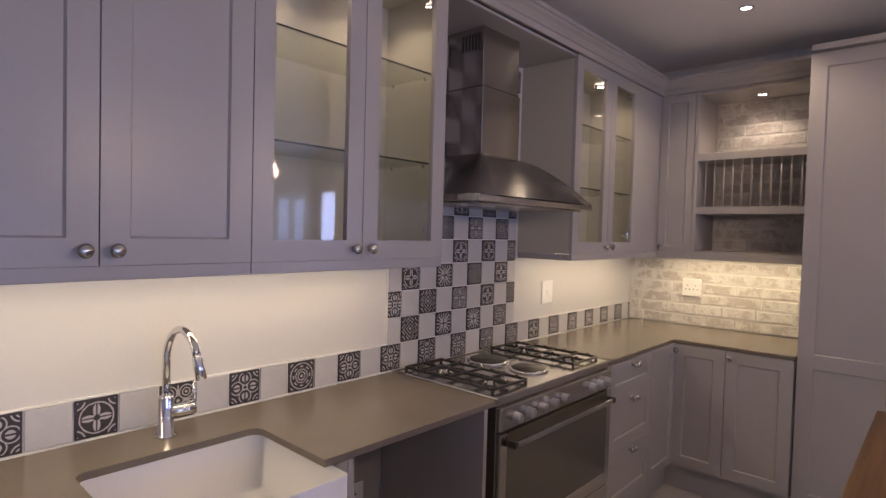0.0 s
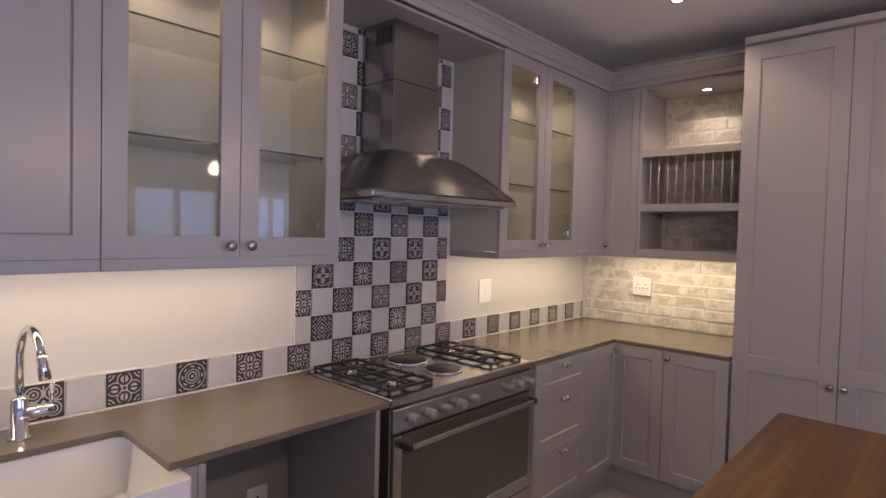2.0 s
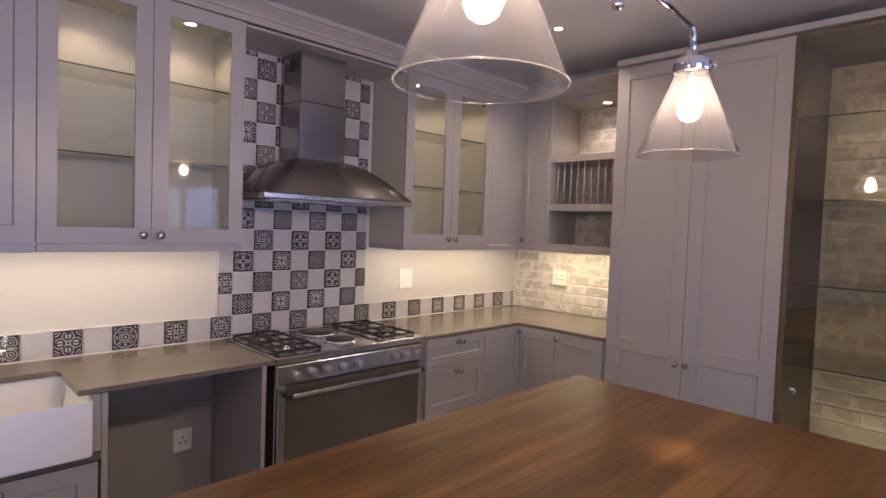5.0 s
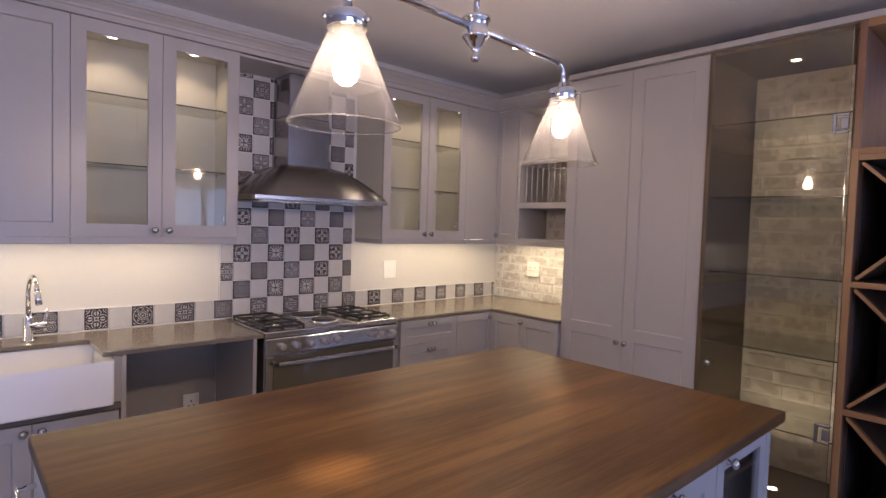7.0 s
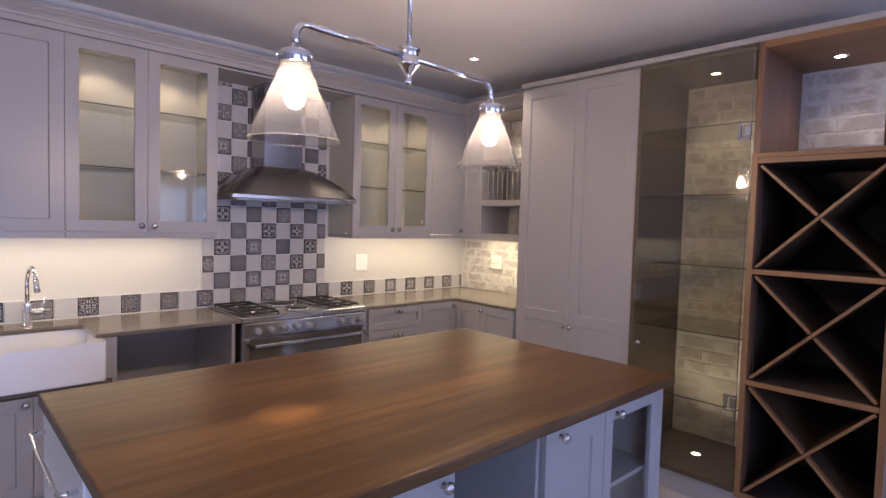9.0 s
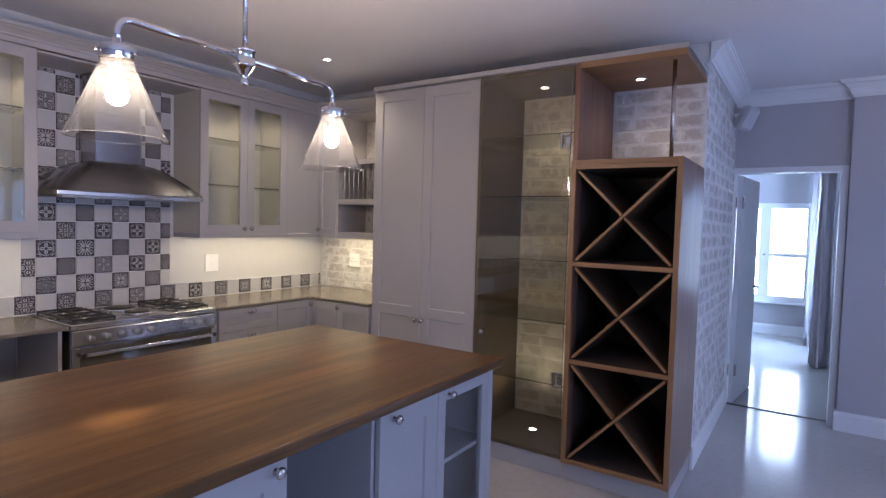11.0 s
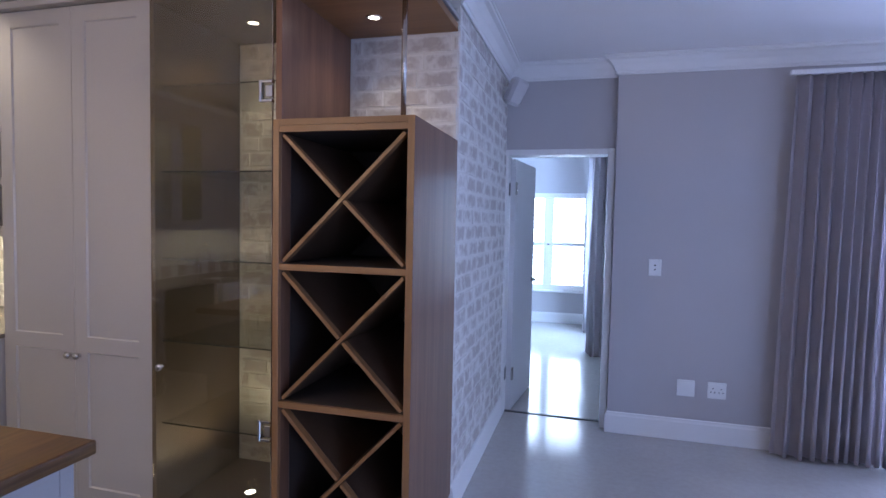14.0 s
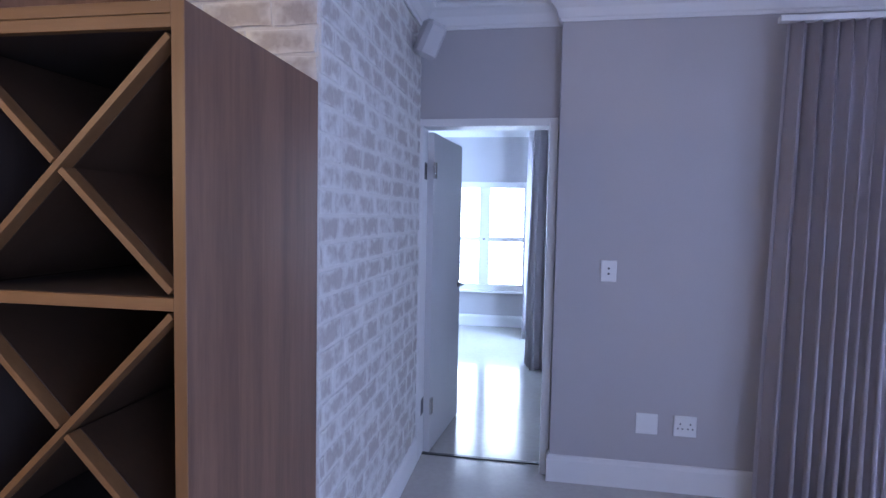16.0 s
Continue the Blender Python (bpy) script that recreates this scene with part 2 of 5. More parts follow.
PAINT = surface("cabinet_paint", (0.355, 0.335, 0.325), 0.325, var=0.03, bump=0.03, rvar=0.02)
LINING = surface("cabinet_lining", (0.48, 0.45, 0.37), 0.5, var=0.03, bump=0.03)
ISLAND_PAINT = surface("island_paint", (0.300, 0.287, 0.287), 0.42, var=0.03, bump=0.03)
LEAF = surface("door_paint", (0.62, 0.615, 0.625), 0.4, var=0.03, bump=0.03)
SENSOR = surface("grey_sensor_plastic", (0.50, 0.49, 0.50), 0.5, var=0.03, bump=0.0)
STONE = surface("quartz", (0.160, 0.134, 0.110), 0.22, var=0.10, large=4, fine=320, bump=0.0, rvar=0.05)
PLASTER = surface("splash_plaster", (0.60, 0.585, 0.56), 0.6, var=0.02, bump=0.06)
WALL = surface("grey_wall_paint", (0.475, 0.455, 0.465), 0.65, var=0.03, fine=140, bump=0.08)
WHITE = surface("white_paint", (0.78, 0.77, 0.76), 0.45, var=0.02, bump=0.03)
CEIL = surface("ceiling_paint", (0.80, 0.78, 0.775), 0.8, var=0.03, fine=140, bump=0.05)
FLOOR = surface("polished_screed", (0.45, 0.425, 0.40), 0.13, var=0.10, large=1.1, fine=26, bump=0.02, rvar=0.07)
GROUT = surface("white_grout", (0.76, 0.74, 0.71), 0.85, var=0.06, fine=160, bump=0.2)
MORTAR = surface("washed_mortar", (0.665, 0.645, 0.61), 0.95, var=0.07, large=9, fine=120, bump=0.6)
TILE = surface("cream_tile", (0.50, 0.485, 0.48), 0.35, var=0.05, large=9, fine=70, bump=0.06)
ORNATE = ornate_tile("ornate_tile")
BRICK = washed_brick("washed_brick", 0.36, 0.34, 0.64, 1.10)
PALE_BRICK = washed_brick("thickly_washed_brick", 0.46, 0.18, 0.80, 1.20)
CERAMIC = surface("fireclay", (0.86, 0.86, 0.87), 0.12, var=0.01, bump=0.0)
STEEL_Y = brushed("brushed_steel", (0.60, 0.575, 0.545), 0.215, (1, 0.02, 1))
STEEL_Z = brushed("brushed_steel_upright", (0.46, 0.44, 0.42), 0.22, (1, 1, 0.02))
STEEL_HOOD = brushed("brushed_hood_steel", (0.38, 0.36, 0.348), 0.22, (1, 0.02, 1), 0.85)
CHROME = surface("chrome", (0.72, 0.72, 0.74), 0.08, 1.0, var=0.03, bump=0.0, rvar=0.03)
PEWTER = surface("brushed_nickel", (0.52, 0.50, 0.48), 0.25, 1.0, var=0.05, bump=0.02)
SATIN = surface("satin_silver", (0.44, 0.425, 0.415), 0.34, 0.9, var=0.04, bump=0.0)
IRON = surface("cast_iron", (0.022, 0.021, 0.022), 0.5, var=0.2, fine=200, bump=0.25)
PLATE = surface("hotplate", (0.055, 0.050, 0.046), 0.45, 0.6, var=0.15, fine=200, bump=0.1)
BLACK = surface("black_plastic", (0.02, 0.02, 0.02), 0.4, var=0.1, bump=0.02)
OVEN_GLASS = surface("oven_glass", (0.085, 0.075, 0.056), 0.07, var=0.05, bump=0.0, rvar=0.02, spec=0.9)
SOCKET = surface("white_plastic", (0.80, 0.80, 0.79), 0.35, var=0.01, bump=0.0)
TOP_WOOD = timber("island_walnut", (0.034, 0.0165, 0.0066), (0.074, 0.0365, 0.0135), (0.175, 0.094, 0.036), "y", 0.33, 24, 0.0, 0.42, 2.15, 0.17, 0.42)
OAK = timber("walnut_board", (0.092, 0.044, 0.027), (0.155, 0.078, 0.049), (0.228, 0.122, 0.078), "z", 0.31, 26, 0.0, 0.35, 2.3, 0.35, 0.35)
BRONZE = surface("smoked_bronze_board", (0.100, 0.068, 0.042), 0.5, var=0.05, large=3, fine=60, bump=0.0, rvar=0.03, stretch=(1, 1, 0.05))
OAK_X = timber("oak_edge", (0.145, 0.070, 0.028), (0.22, 0.112, 0.047), (0.305, 0.162, 0.070), "x", 0.45, 12)
OAK_Z = timber("oak_edge_upright", (0.145, 0.070, 0.028), (0.22, 0.112, 0.047), (0.305, 0.162, 0.070), "z", 0.45, 12)
# Divider walnut darkened, so its colour holds the shade inside the cells
OAK_SHADED = timber("shaded_divider_walnut", (0.038, 0.021, 0.013), (0.058, 0.033, 0.020), (0.082, 0.047, 0.028), "x", 0.5, 14)
# Walnut with the shade deep inside the rack put into its colour
RACK_SHADE = timber("shaded_rack_walnut", (0.028, 0.020, 0.018), (0.042, 0.031, 0.027), (0.060, 0.044, 0.039), "z", 0.6, 14)
CLOTH = surface("curtain_cloth", (0.60, 0.55, 0.575), 0.9, var=0.06, fine=300, bump=0.25, stretch=(1, 1, 0.1))
GLASS = glass("clear_glass", (0.97, 0.98, 0.975))
SHELF_GLASS = glass("shelf_glass", (0.92, 0.94, 0.92), ior=1.5)
SHELF_EDGE = surface("shelf_glass_edge", (0.035, 0.04, 0.035), 0.15, var=0.05, bump=0.0)
SHADE_GLASS = glass("shade_glass", (0.965, 0.965, 0.96), 0.03, 1.5, 2.2, 0.010)
# hazier than the shade, to brighten its rim like a lit edge
RIM_GLASS = glass("hazy_rim_glass", (0.95, 0.95, 0.94), 0.05, 1.5, 2.0, 0.022)
SMOKED = glass("smoked_glass", (0.90, 0.88, 0.81), 0.01, 1.52, 1.9)
SPOT_GLOW = glowing("spot_glow", (1.0, 0.90, 0.74), 14)
BULB_GLOW = glowing("filament_bulb", (1.0, 0.86, 0.64), 40)
STRIP_GLOW = glowing("led_strip", (1.0, 0.86, 0.6), 6)
OUTSIDE = glowing("bright_outside", (0.74, 0.88, 1.0), 6.5)
GARDEN_GLOW = glowing("hazy_garden", (0.40, 0.58, 0.80), 1.2)
gt = GARDEN_GLOW.node_tree
gz = gt.nodes.new("ShaderNodeSeparateXYZ")
gt.links.new(gt.nodes.new("ShaderNodeTexCoord").outputs["Object"], gz.inputs[0])
gl = sums(gt, "ADD", sums(gt, "MULTIPLY", gz.outputs[2], 0.28), sums(gt, "MULTIPLY", noise_tex(gt, 5, 5), 0.3))
gt.links.new(ramp(gt, gl, [(0.15, (0.10, 0.14, 0.12)), (0.42, (0.16, 0.26, 0.22)), (0.55, (0.34, 0.52, 0.74)), (0.8, (0.50, 0.70, 1.0))]), gt.nodes["Principled BSDF"].inputs["Emission Color"])

# ---- mesh helpers ----
ROOT = {}


def thing(name, loc, label, category, group="", kind=""):
    ob = new(name)
    ob.location = loc
    ob.empty_display_size = 0.05
    ROOT[ob] = Vector(loc)
    return tagged(ob, label, category, group, kind)


def part(name, bm, material, parent=None, label=""):
    """Links a bmesh, given in world metres, as one mesh object under its parent."""
    at = ROOT.get(parent, Vector())
    bm.transform(Matrix.Translation(-at))
    me = bpy.data.meshes.new(name)
    bmesh.ops.recalc_face_normals(bm, faces=bm.faces)
    bm.to_mesh(me)
    bm.free()
    for m in material if isinstance(material, (list, tuple)) else (material,):
        me.materials.append(m)
    ob = new(name, me)
    ob.parent = parent
    ROOT[ob] = at
    return tagged(ob, label)


def shared(name, me, parent, m, label=""):
    """Another object on the same mesh."""
    ob = new(name, me)
    ob.parent = parent
    at = ROOT.get(parent, Vector())
    ob.matrix_basis = Matrix.Translation(-at) @ m
    ROOT[ob] = at
    return tagged(ob, label)


def structure(name, bm, material, label):
    return tagged(part(name, bm, material, None, label), kind="structure")


def box(x0, x1, y0, y1, z0, z1, bevel=0.0, bm=None, mi=0, seg=1):
    bm = bm or bmesh.new()
    vs = [bm.verts.new((x, y, z)) for x in (x0, x1) for y in (y0, y1) for z in (z0, z1)]
    fs = [bm.faces.new([vs[i] for i in q]) for q in ((0, 1, 3, 2), (4, 6, 7, 5), (0, 4, 5, 1), (2, 3, 7, 6), (0, 2, 6, 4), (1, 5, 7, 3))]
    for f in fs:
        f.material_index = mi
    bm.normal_update()
    if bevel:
        es = list({e for f in fs for e in f.edges})
        bmesh.ops.bevel(bm, geom=es, offset=bevel, segments=seg, affect="EDGES", profile=0.5, material=-1)
    return bm


def boxes(items, bevel=0.0, m=None):
    bm = bmesh.new()
    for it in items:
        box(*it[:6], bevel, bm, it[6] if len(it) > 6 else 0)
    if m is not None:
        bm.transform(m)
    return bm


def lathe(profile, m=None, seg=20, bm=None, smooth=True):
    """Turns (radius, height) round z."""
    bm = bm or bmesh.new()
    rings = []
    for r, z in profile:
        rings.append([bm.verts.new((max(r, 1e-4) * math.cos(2 * math.pi * i / seg), max(r, 1e-4) * math.sin(2 * math.pi * i / seg), z)) for i in range(seg)])
    vs = [v for ring in rings for v in ring]
    for a, b in zip(rings, rings[1:]):
        for i in range(seg):
            f = bm.faces.new((a[i], a[(i + 1) % seg], b[(i + 1) % seg], b[i]))
            f.smooth = smooth
    if m is not None:
        bmesh.ops.transform(bm, matrix=m, verts=vs)
    return bm


def tube(points, radius, seg=12, bm=None, caps=True):
    bm = bm or bmesh.new()
    pts = [Vector(p) for p in points]
    rad = radius if isinstance(radius, (list, tuple)) else [radius] * len(pts)
    side, rings = None, []
    for i, p in enumerate(pts):
        d = (pts[min(i + 1, len(pts) - 1)] - pts[max(i - 1, 0)]).normalized()
        if side is None:
            side = d.orthogonal().normalized()
        side = (side - d * side.dot(d)).normalized()
        up = d.cross(side)
        rings.append([bm.verts.new(p + (side * math.cos(a) + up * math.sin(a)) * rad[i]) for a in (2 * math.pi * k / seg for k in range(seg))])
    for a, b in zip(rings, rings[1:]):
        for k in range(seg):
            bm.faces.new((a[k], a[(k + 1) % seg], b[(k + 1) % seg], b[k])).smooth = True
    if caps:
        bm.faces.new(rings[0][::-1])
        bm.faces.new(rings[-1])
    return bm


def sweep(profile, path, side=1, closed_ends=True):
    """A moulding: profile of (out, z) along a path of (x, y), mitred at the corners; side picks which way is out."""
    bm, rings = bmesh.new(), []
    pts = [Vector(p) for p in path]
    dirs = [(b - a).normalized() for a, b in zip(pts, pts[1:])]
    for i, p in enumerate(pts):
        ns = [Vector((-d.y, d.x)) * side for d in (dirs[max(i - 1, 0)], dirs[min(i, len(dirs) - 1)])]
        n = (ns[0] + ns[1]).normalized()
        n = n / max(0.2, n.dot(ns[0]))
        rings.append([bm.verts.new((p.x + n.x * o, p.y + n.y * o, z)) for o, z in profile])
    for a, b in zip(rings, rings[1:]):
        for k in range(len(profile)):
            bm.faces.new((a[k], a[(k + 1) % len(profile)], b[(k + 1) % len(profile)], b[k]))
    if closed_ends:
        bm.faces.new(rings[0])
        bm.faces.new(rings[-1][::-1])
    return bm


def slab_with_holes(axis, at0, at1, u0, u1, z0, z1, holes):
    """A wall along x (axis 'x') or y (axis 'y') with openings (u0, u1, z0, z1) right through it."""
    us = sorted({u0, u1, *(h[0] for h in holes), *(h[1] for h in holes)})
    zs = sorted({z0, z1, *(h[2] for h in holes), *(h[3] for h in holes)})
    bm = bmesh.new()
    for ua, ub in zip(us, us[1:]):
        for za, zb in zip(zs, zs[1:]):
            mu, mz = (ua + ub) / 2, (za + zb) / 2
            if any(h[0] < mu < h[1] and h[2] < mz < h[3] for h in holes):
                continue
            box(*((ua, ub, at0, at1) if axis == "x" else (at0, at1, ua, ub)), za, zb, 0, bm)
    bmesh.ops.remove_doubles(bm, verts=bm.verts, dist=1e-5)
    twice = []
    bm.verts.index_update()
    seen = {}
    for f in bm.faces:
        seen.setdefault(frozenset(v.index for v in f.verts), []).append(f)
    for fs in seen.values():
        if len(fs) > 1:
            twice += fs
    bmesh.ops.delete(bm, geom=twice, context="FACES")
    return bm

# ---- the shell of the rooms ----
H = 2.68
XW, YB, XB = -1.47, 4.315, 1.865      # stove wall, brick back wall, brick side wall
structure("floor", box(-1.6, 5.52, -2.32, 10.3, -0.12, 0.0), FLOOR, "polished pale grey screed floor")
structure("ceiling", box(-1.6, 5.52, -2.32, 10.3, H, H + 0.12), CEIL, "flat white painted ceiling")
structure("wall_west", box(XW - 0.12, XW, -2.2, 4.45, 0, H), PLASTER, "cream painted plaster wall behind the counter")
wall_back = structure("wall_kitchen_back", box(XW, 1.75, YB, YB + 0.12, 0, H), MORTAR, "lime-washed brick wall with white mortar")
wall_side = structure("wall_brick_return", box(1.75, XB, YB, 5.84, 0, H), MORTAR, "lime-washed brick return wall beside the wine rack")
structure("wall_door", slab_with_holes("x", 5.85, 6.0, 0.5, 2.665, 0, H, [(1.875, 2.62, 0, 2.02)]), WALL, "grey painted wall with a doorway")
structure("wall_pier", slab_with_holes("x", 5.78, 5.90, 2.665, 5.4, 0, H, [(4.30, 5.35, 0, 2.2)]), WALL, "grey painted wall with sockets and a glazed doorway")
structure("wall_east", slab_with_holes("y", 5.4, 5.52, -2.2, 5.9, 0, H, [(-1.8, 1.4, 0, 2.2), (3.25, 4.55, 0.9, 2.1), (5.05, 5.74, 0, 2.07)]), WALL, "grey painted wall with glazed openings")
structure("wall_south", box(-1.6, 5.52, -2.32, -2.2, 0, H), WALL, "plain grey painted wall")
structure("wall_far_left", box(0.38, 0.5, 6.0, 10.15, 0, H), WALL, "grey painted bedroom wall")
structure("wall_far_right", slab_with_holes("y", 2.74, 2.86, 5.90, 10.15, 0, H, [(8.41, 9.31, 0.5, 2.1)]), WALL, "grey painted bedroom wall with a window")
structure("wall_far_window", slab_with_holes("x", 10.15, 10.27, 0.38, 2.86, 0, H, [(1.28, 2.40, 0.56, 1.90)]), WALL, "grey painted bedroom wall with a window")
structure("backdrop_north", box(0.0, 3.2, 11.2, 11.25, -0.5, 3.5), OUTSIDE, "bright hazy daylight outside the bedroom window")
structure("backdrop_garden", box(3.4, 7.0, 7.8, 7.85, -0.5, 3.5), GARDEN_GLOW, "pale blue garden light outside the glazed door")
structure("backdrop_east", box(6.6, 6.65, -4.0, 7.7, -0.5, 3.5), GARDEN_GLOW, "pale blue garden light outside the windows")
structure("threshold", box(1.875, 2.62, 5.955, 5.985, 0.0, 0.008, 0.003), BLACK, "dark metal threshold strip in the doorway")

COVE = [(0, -0.12), (0.010, -0.12), (0.014, -0.105), (0.022, -0.10), (0.040, -0.060), (0.070, -0.030), (0.092, -0.022), (0.094, -0.010), (0.105, -0.008), (0.105, 0.0), (0, 0)]
cove = [(o, H + z) for o, z in COVE]
structure("cornice_side", sweep(cove, [(XB + 0.006, 4.302), (XB + 0.006, 5.85), (2.665, 5.85)], -1), WHITE, "white coved plaster cornice")
structure("cornice_pier", sweep(cove, [(2.665, 5.85), (2.665, 5.78), (5.4, 5.78)], -1), WHITE, "white coved plaster cornice")
structure("cornice_far", sweep(cove, [(0.5, 10.15), (2.74, 10.15)], -1), WHITE, "white coved plaster cornice")
SKIRT = [(0, 0), (0.018, 0), (0.018, 0.125), (0.014, 0.135), (0.012, 0.148), (0.006, 0.152), (0, 0.152)]
structure("skirting_side", sweep(SKIRT, [(XB, 4.302), (XB, 5.845)], -1), WHITE, "white painted skirting board")
structure("skirting_pier", sweep(SKIRT, [(2.665, 5.845), (2.665, 5.78), (4.28, 5.78)], -1), WHITE, "white painted skirting board")
structure("skirting_far", sweep(SKIRT, [(0.5, 10.15), (2.74, 10.15)], -1), WHITE, "white painted skirting board")
structure("skirting_far_right", sweep(SKIRT, [(2.74, 10.15), (2.74, 6.0)], -1), WHITE, "white painted skirting board")
# White board stands for the light falling low on the gap wall
structure("lit_band_gap", box(XW, XW + 0.015, 1.263, 1.86, 0.0, 0.13, 0.003), WHITE, "white board for the lit band low behind the appliance gap")

# ---- doorway, door and far window ----
frame_1 = thing("door_1", (2.25, 5.85, 0), "white painted door frame with an open grey door", "door", kind="structure")
part("door_frame", boxes([(1.838, 1.885, 5.835, 6.0, 0, 2.055), (2.612, 2.66, 5.835, 6.0, 0, 2.055), (1.885, 2.612, 5.835, 6.0, 2.012, 2.055)], 0.003), WHITE, frame_1)
leaf_m = pose(1.8872, 5.985, 0, 0, 0, 84.0)
leaf = part("door_leaf", boxes([(0, 0.725, -0.04, 0, 0.008, 2.0)], 0.002, leaf_m), LEAF, frame_1, "grey painted flush door standing open")
for z in (0.25, 1.72):
    part("hinge", boxes([(-0.006, 0.034, -0.052, -0.040, z, z + 0.10)], 0.001, leaf_m), PEWTER, leaf)
for z in (0.262, 1.712):
    part("hinge", box(1.8852, 1.8870, 5.905, 5.978, z, z + 0.10, 0.001), BLACK, frame_1, "dark metal butt hinge")
hm = lathe([(0.0, 0), (0.026, 0), (0.026, 0.006), (0.009, 0.008), (0.009, 0.045), (0.0, 0.045)], leaf_m @ pose(0.665, -0.04, 1.0, 90))
tube([leaf_m @ Vector(p) for p in ((0.665, -0.082, 1.0), (0.62, -0.084, 1.0), (0.55, -0.082, 1.0))], 0.008, 10, hm)
part("door_handle", hm, PEWTER, leaf)
hm = lathe([(0.0, 0), (0.026, 0), (0.026, 0.006), (0.009, 0.008), (0.009, 0.045), (0.0, 0.045)], leaf_m @ pose(0.665, 0, 1.0, -90))
tube([leaf_m @ Vector(p) for p in ((0.665, 0.042, 1.0), (0.62, 0.044, 1.0), (0.55, 0.042, 1.0))], 0.008, 10, hm)
part("door_handle", hm, PEWTER, leaf)

win = thing("window_1", (1.84, 10.15, 0.56), "white bedroom window with louvred shutters", "window", kind="structure")
part("window_frame", boxes([(1.24, 1.30, 10.12, 10.2, 0.50, 1.96), (2.38, 2.44, 10.12, 10.2, 0.50, 1.96), (1.30, 2.38, 10.12, 10.2, 1.88, 1.96),
                            (1.30, 2.38, 10.12, 10.2, 0.50, 0.58), (1.79, 1.93, 10.13, 10.2, 0.58, 1.88), (1.30, 1.79, 10.13, 10.2, 1.16, 1.22), (1.93, 2.38, 10.13, 10.2, 1.16, 1.22)], 0.004), WHITE, win)
part("window_sill", box(1.20, 2.48, 10.05, 10.15, 0.47, 0.50, 0.004), WHITE, win)
slat = bpy.data.meshes.new("louvre")
sb = box(-0.243, 0.243, -0.030, 0.030, -0.004, 0.004, 0.003)
sb.to_mesh(slat)
sb.free()
slat.materials.append(WHITE)
for cx in (1.546, 2.154):
    for z0, z1 in ((0.61, 1.14), (1.25, 1.86)):
        n = int((z1 - z0) / 0.062)
        for i in range(n + 1):
            shared("louvre", slat, win, pose(cx, 10.18, z0 + i * 0.062, 12) @ Matrix.Diagonal((0.93, 1, 1, 1)))
part("latch", lathe([(0, 0), (0.012, 0), (0.012, 0.025), (0, 0.025)], pose(1.86, 10.13, 1.19, 90)), PEWTER, win)


def glazed(name, label, m, w, z0, z1, leaves):
    """A glazed opening with leaves side by side, in a plane along local x."""
    t = thing(name, m.translation, label, "window", kind="structure")
    bm = boxes([(0, 0.05, -0.03, 0.03, z0, z1), (w - 0.05, w, -0.03, 0.03, z0, z1), (0.05, w - 0.05, -0.03, 0.03, z1 - 0.05, z1), (0.05, w - 0.05, -0.03, 0.03, z0, z0 + 0.05)], 0.003, m)
    part("window_frame", bm, WHITE, t)
    lw = (w - 0.1) / leaves
    for i in range(leaves):
        a = 0.05 + i * lw
        part("sash", boxes([(a, a + 0.045, -0.02, 0.02, z0 + 0.05, z1 - 0.05), (a + lw - 0.045, a + lw, -0.02, 0.02, z0 + 0.05, z1 - 0.05),
                            (a + 0.045, a + lw - 0.045, -0.02, 0.02, z1 - 0.1, z1 - 0.05), (a + 0.045, a + lw - 0.045, -0.02, 0.02, z0 + 0.05, z0 + 0.12)], 0.002, m), WHITE, t)
        pane = part("pane", boxes([(a + 0.045, a + lw - 0.045, -0.003, 0.003, z0 + 0.12, z1 - 0.1)], 0, m), GLASS, t)
        pane.visible_shadow = False
    return t


glazed("window_2", "white framed glazed garden door", pose(4.30, 5.84, 0), 1.05, 0.0, 2.2, 2)
# unseen opening, added to carry the east daylight into the room
glazed("window_3", "unseen white framed sliding doors, added for the east daylight", pose(5.46, -1.8, 0, 0, 0, 90), 3.2, 0.0, 2.2, 3)
glazed("window_5", "white framed bedroom window between drawn curtains", pose(2.79, 8.41, 0, 0, 0, 90), 0.9, 0.5, 2.1, 2)
glazed("window_6", "white framed narrow glazed garden door", pose(5.46, 5.05, 0, 0, 0, 90), 0.69, 0.0, 2.07, 2)
w4 = glazed("window_4", "white framed window with a blind", pose(5.46, 3.25, 0, 0, 0, 90), 1.3, 0.9, 2.1, 2)
for i in range(18):
    part("blind_slat", boxes([(5.405, 5.43, 3.31, 4.49, 0.98 + i * 0.058, 0.983 + i * 0.058)]), WHITE, w4)

# ---- curtains ----


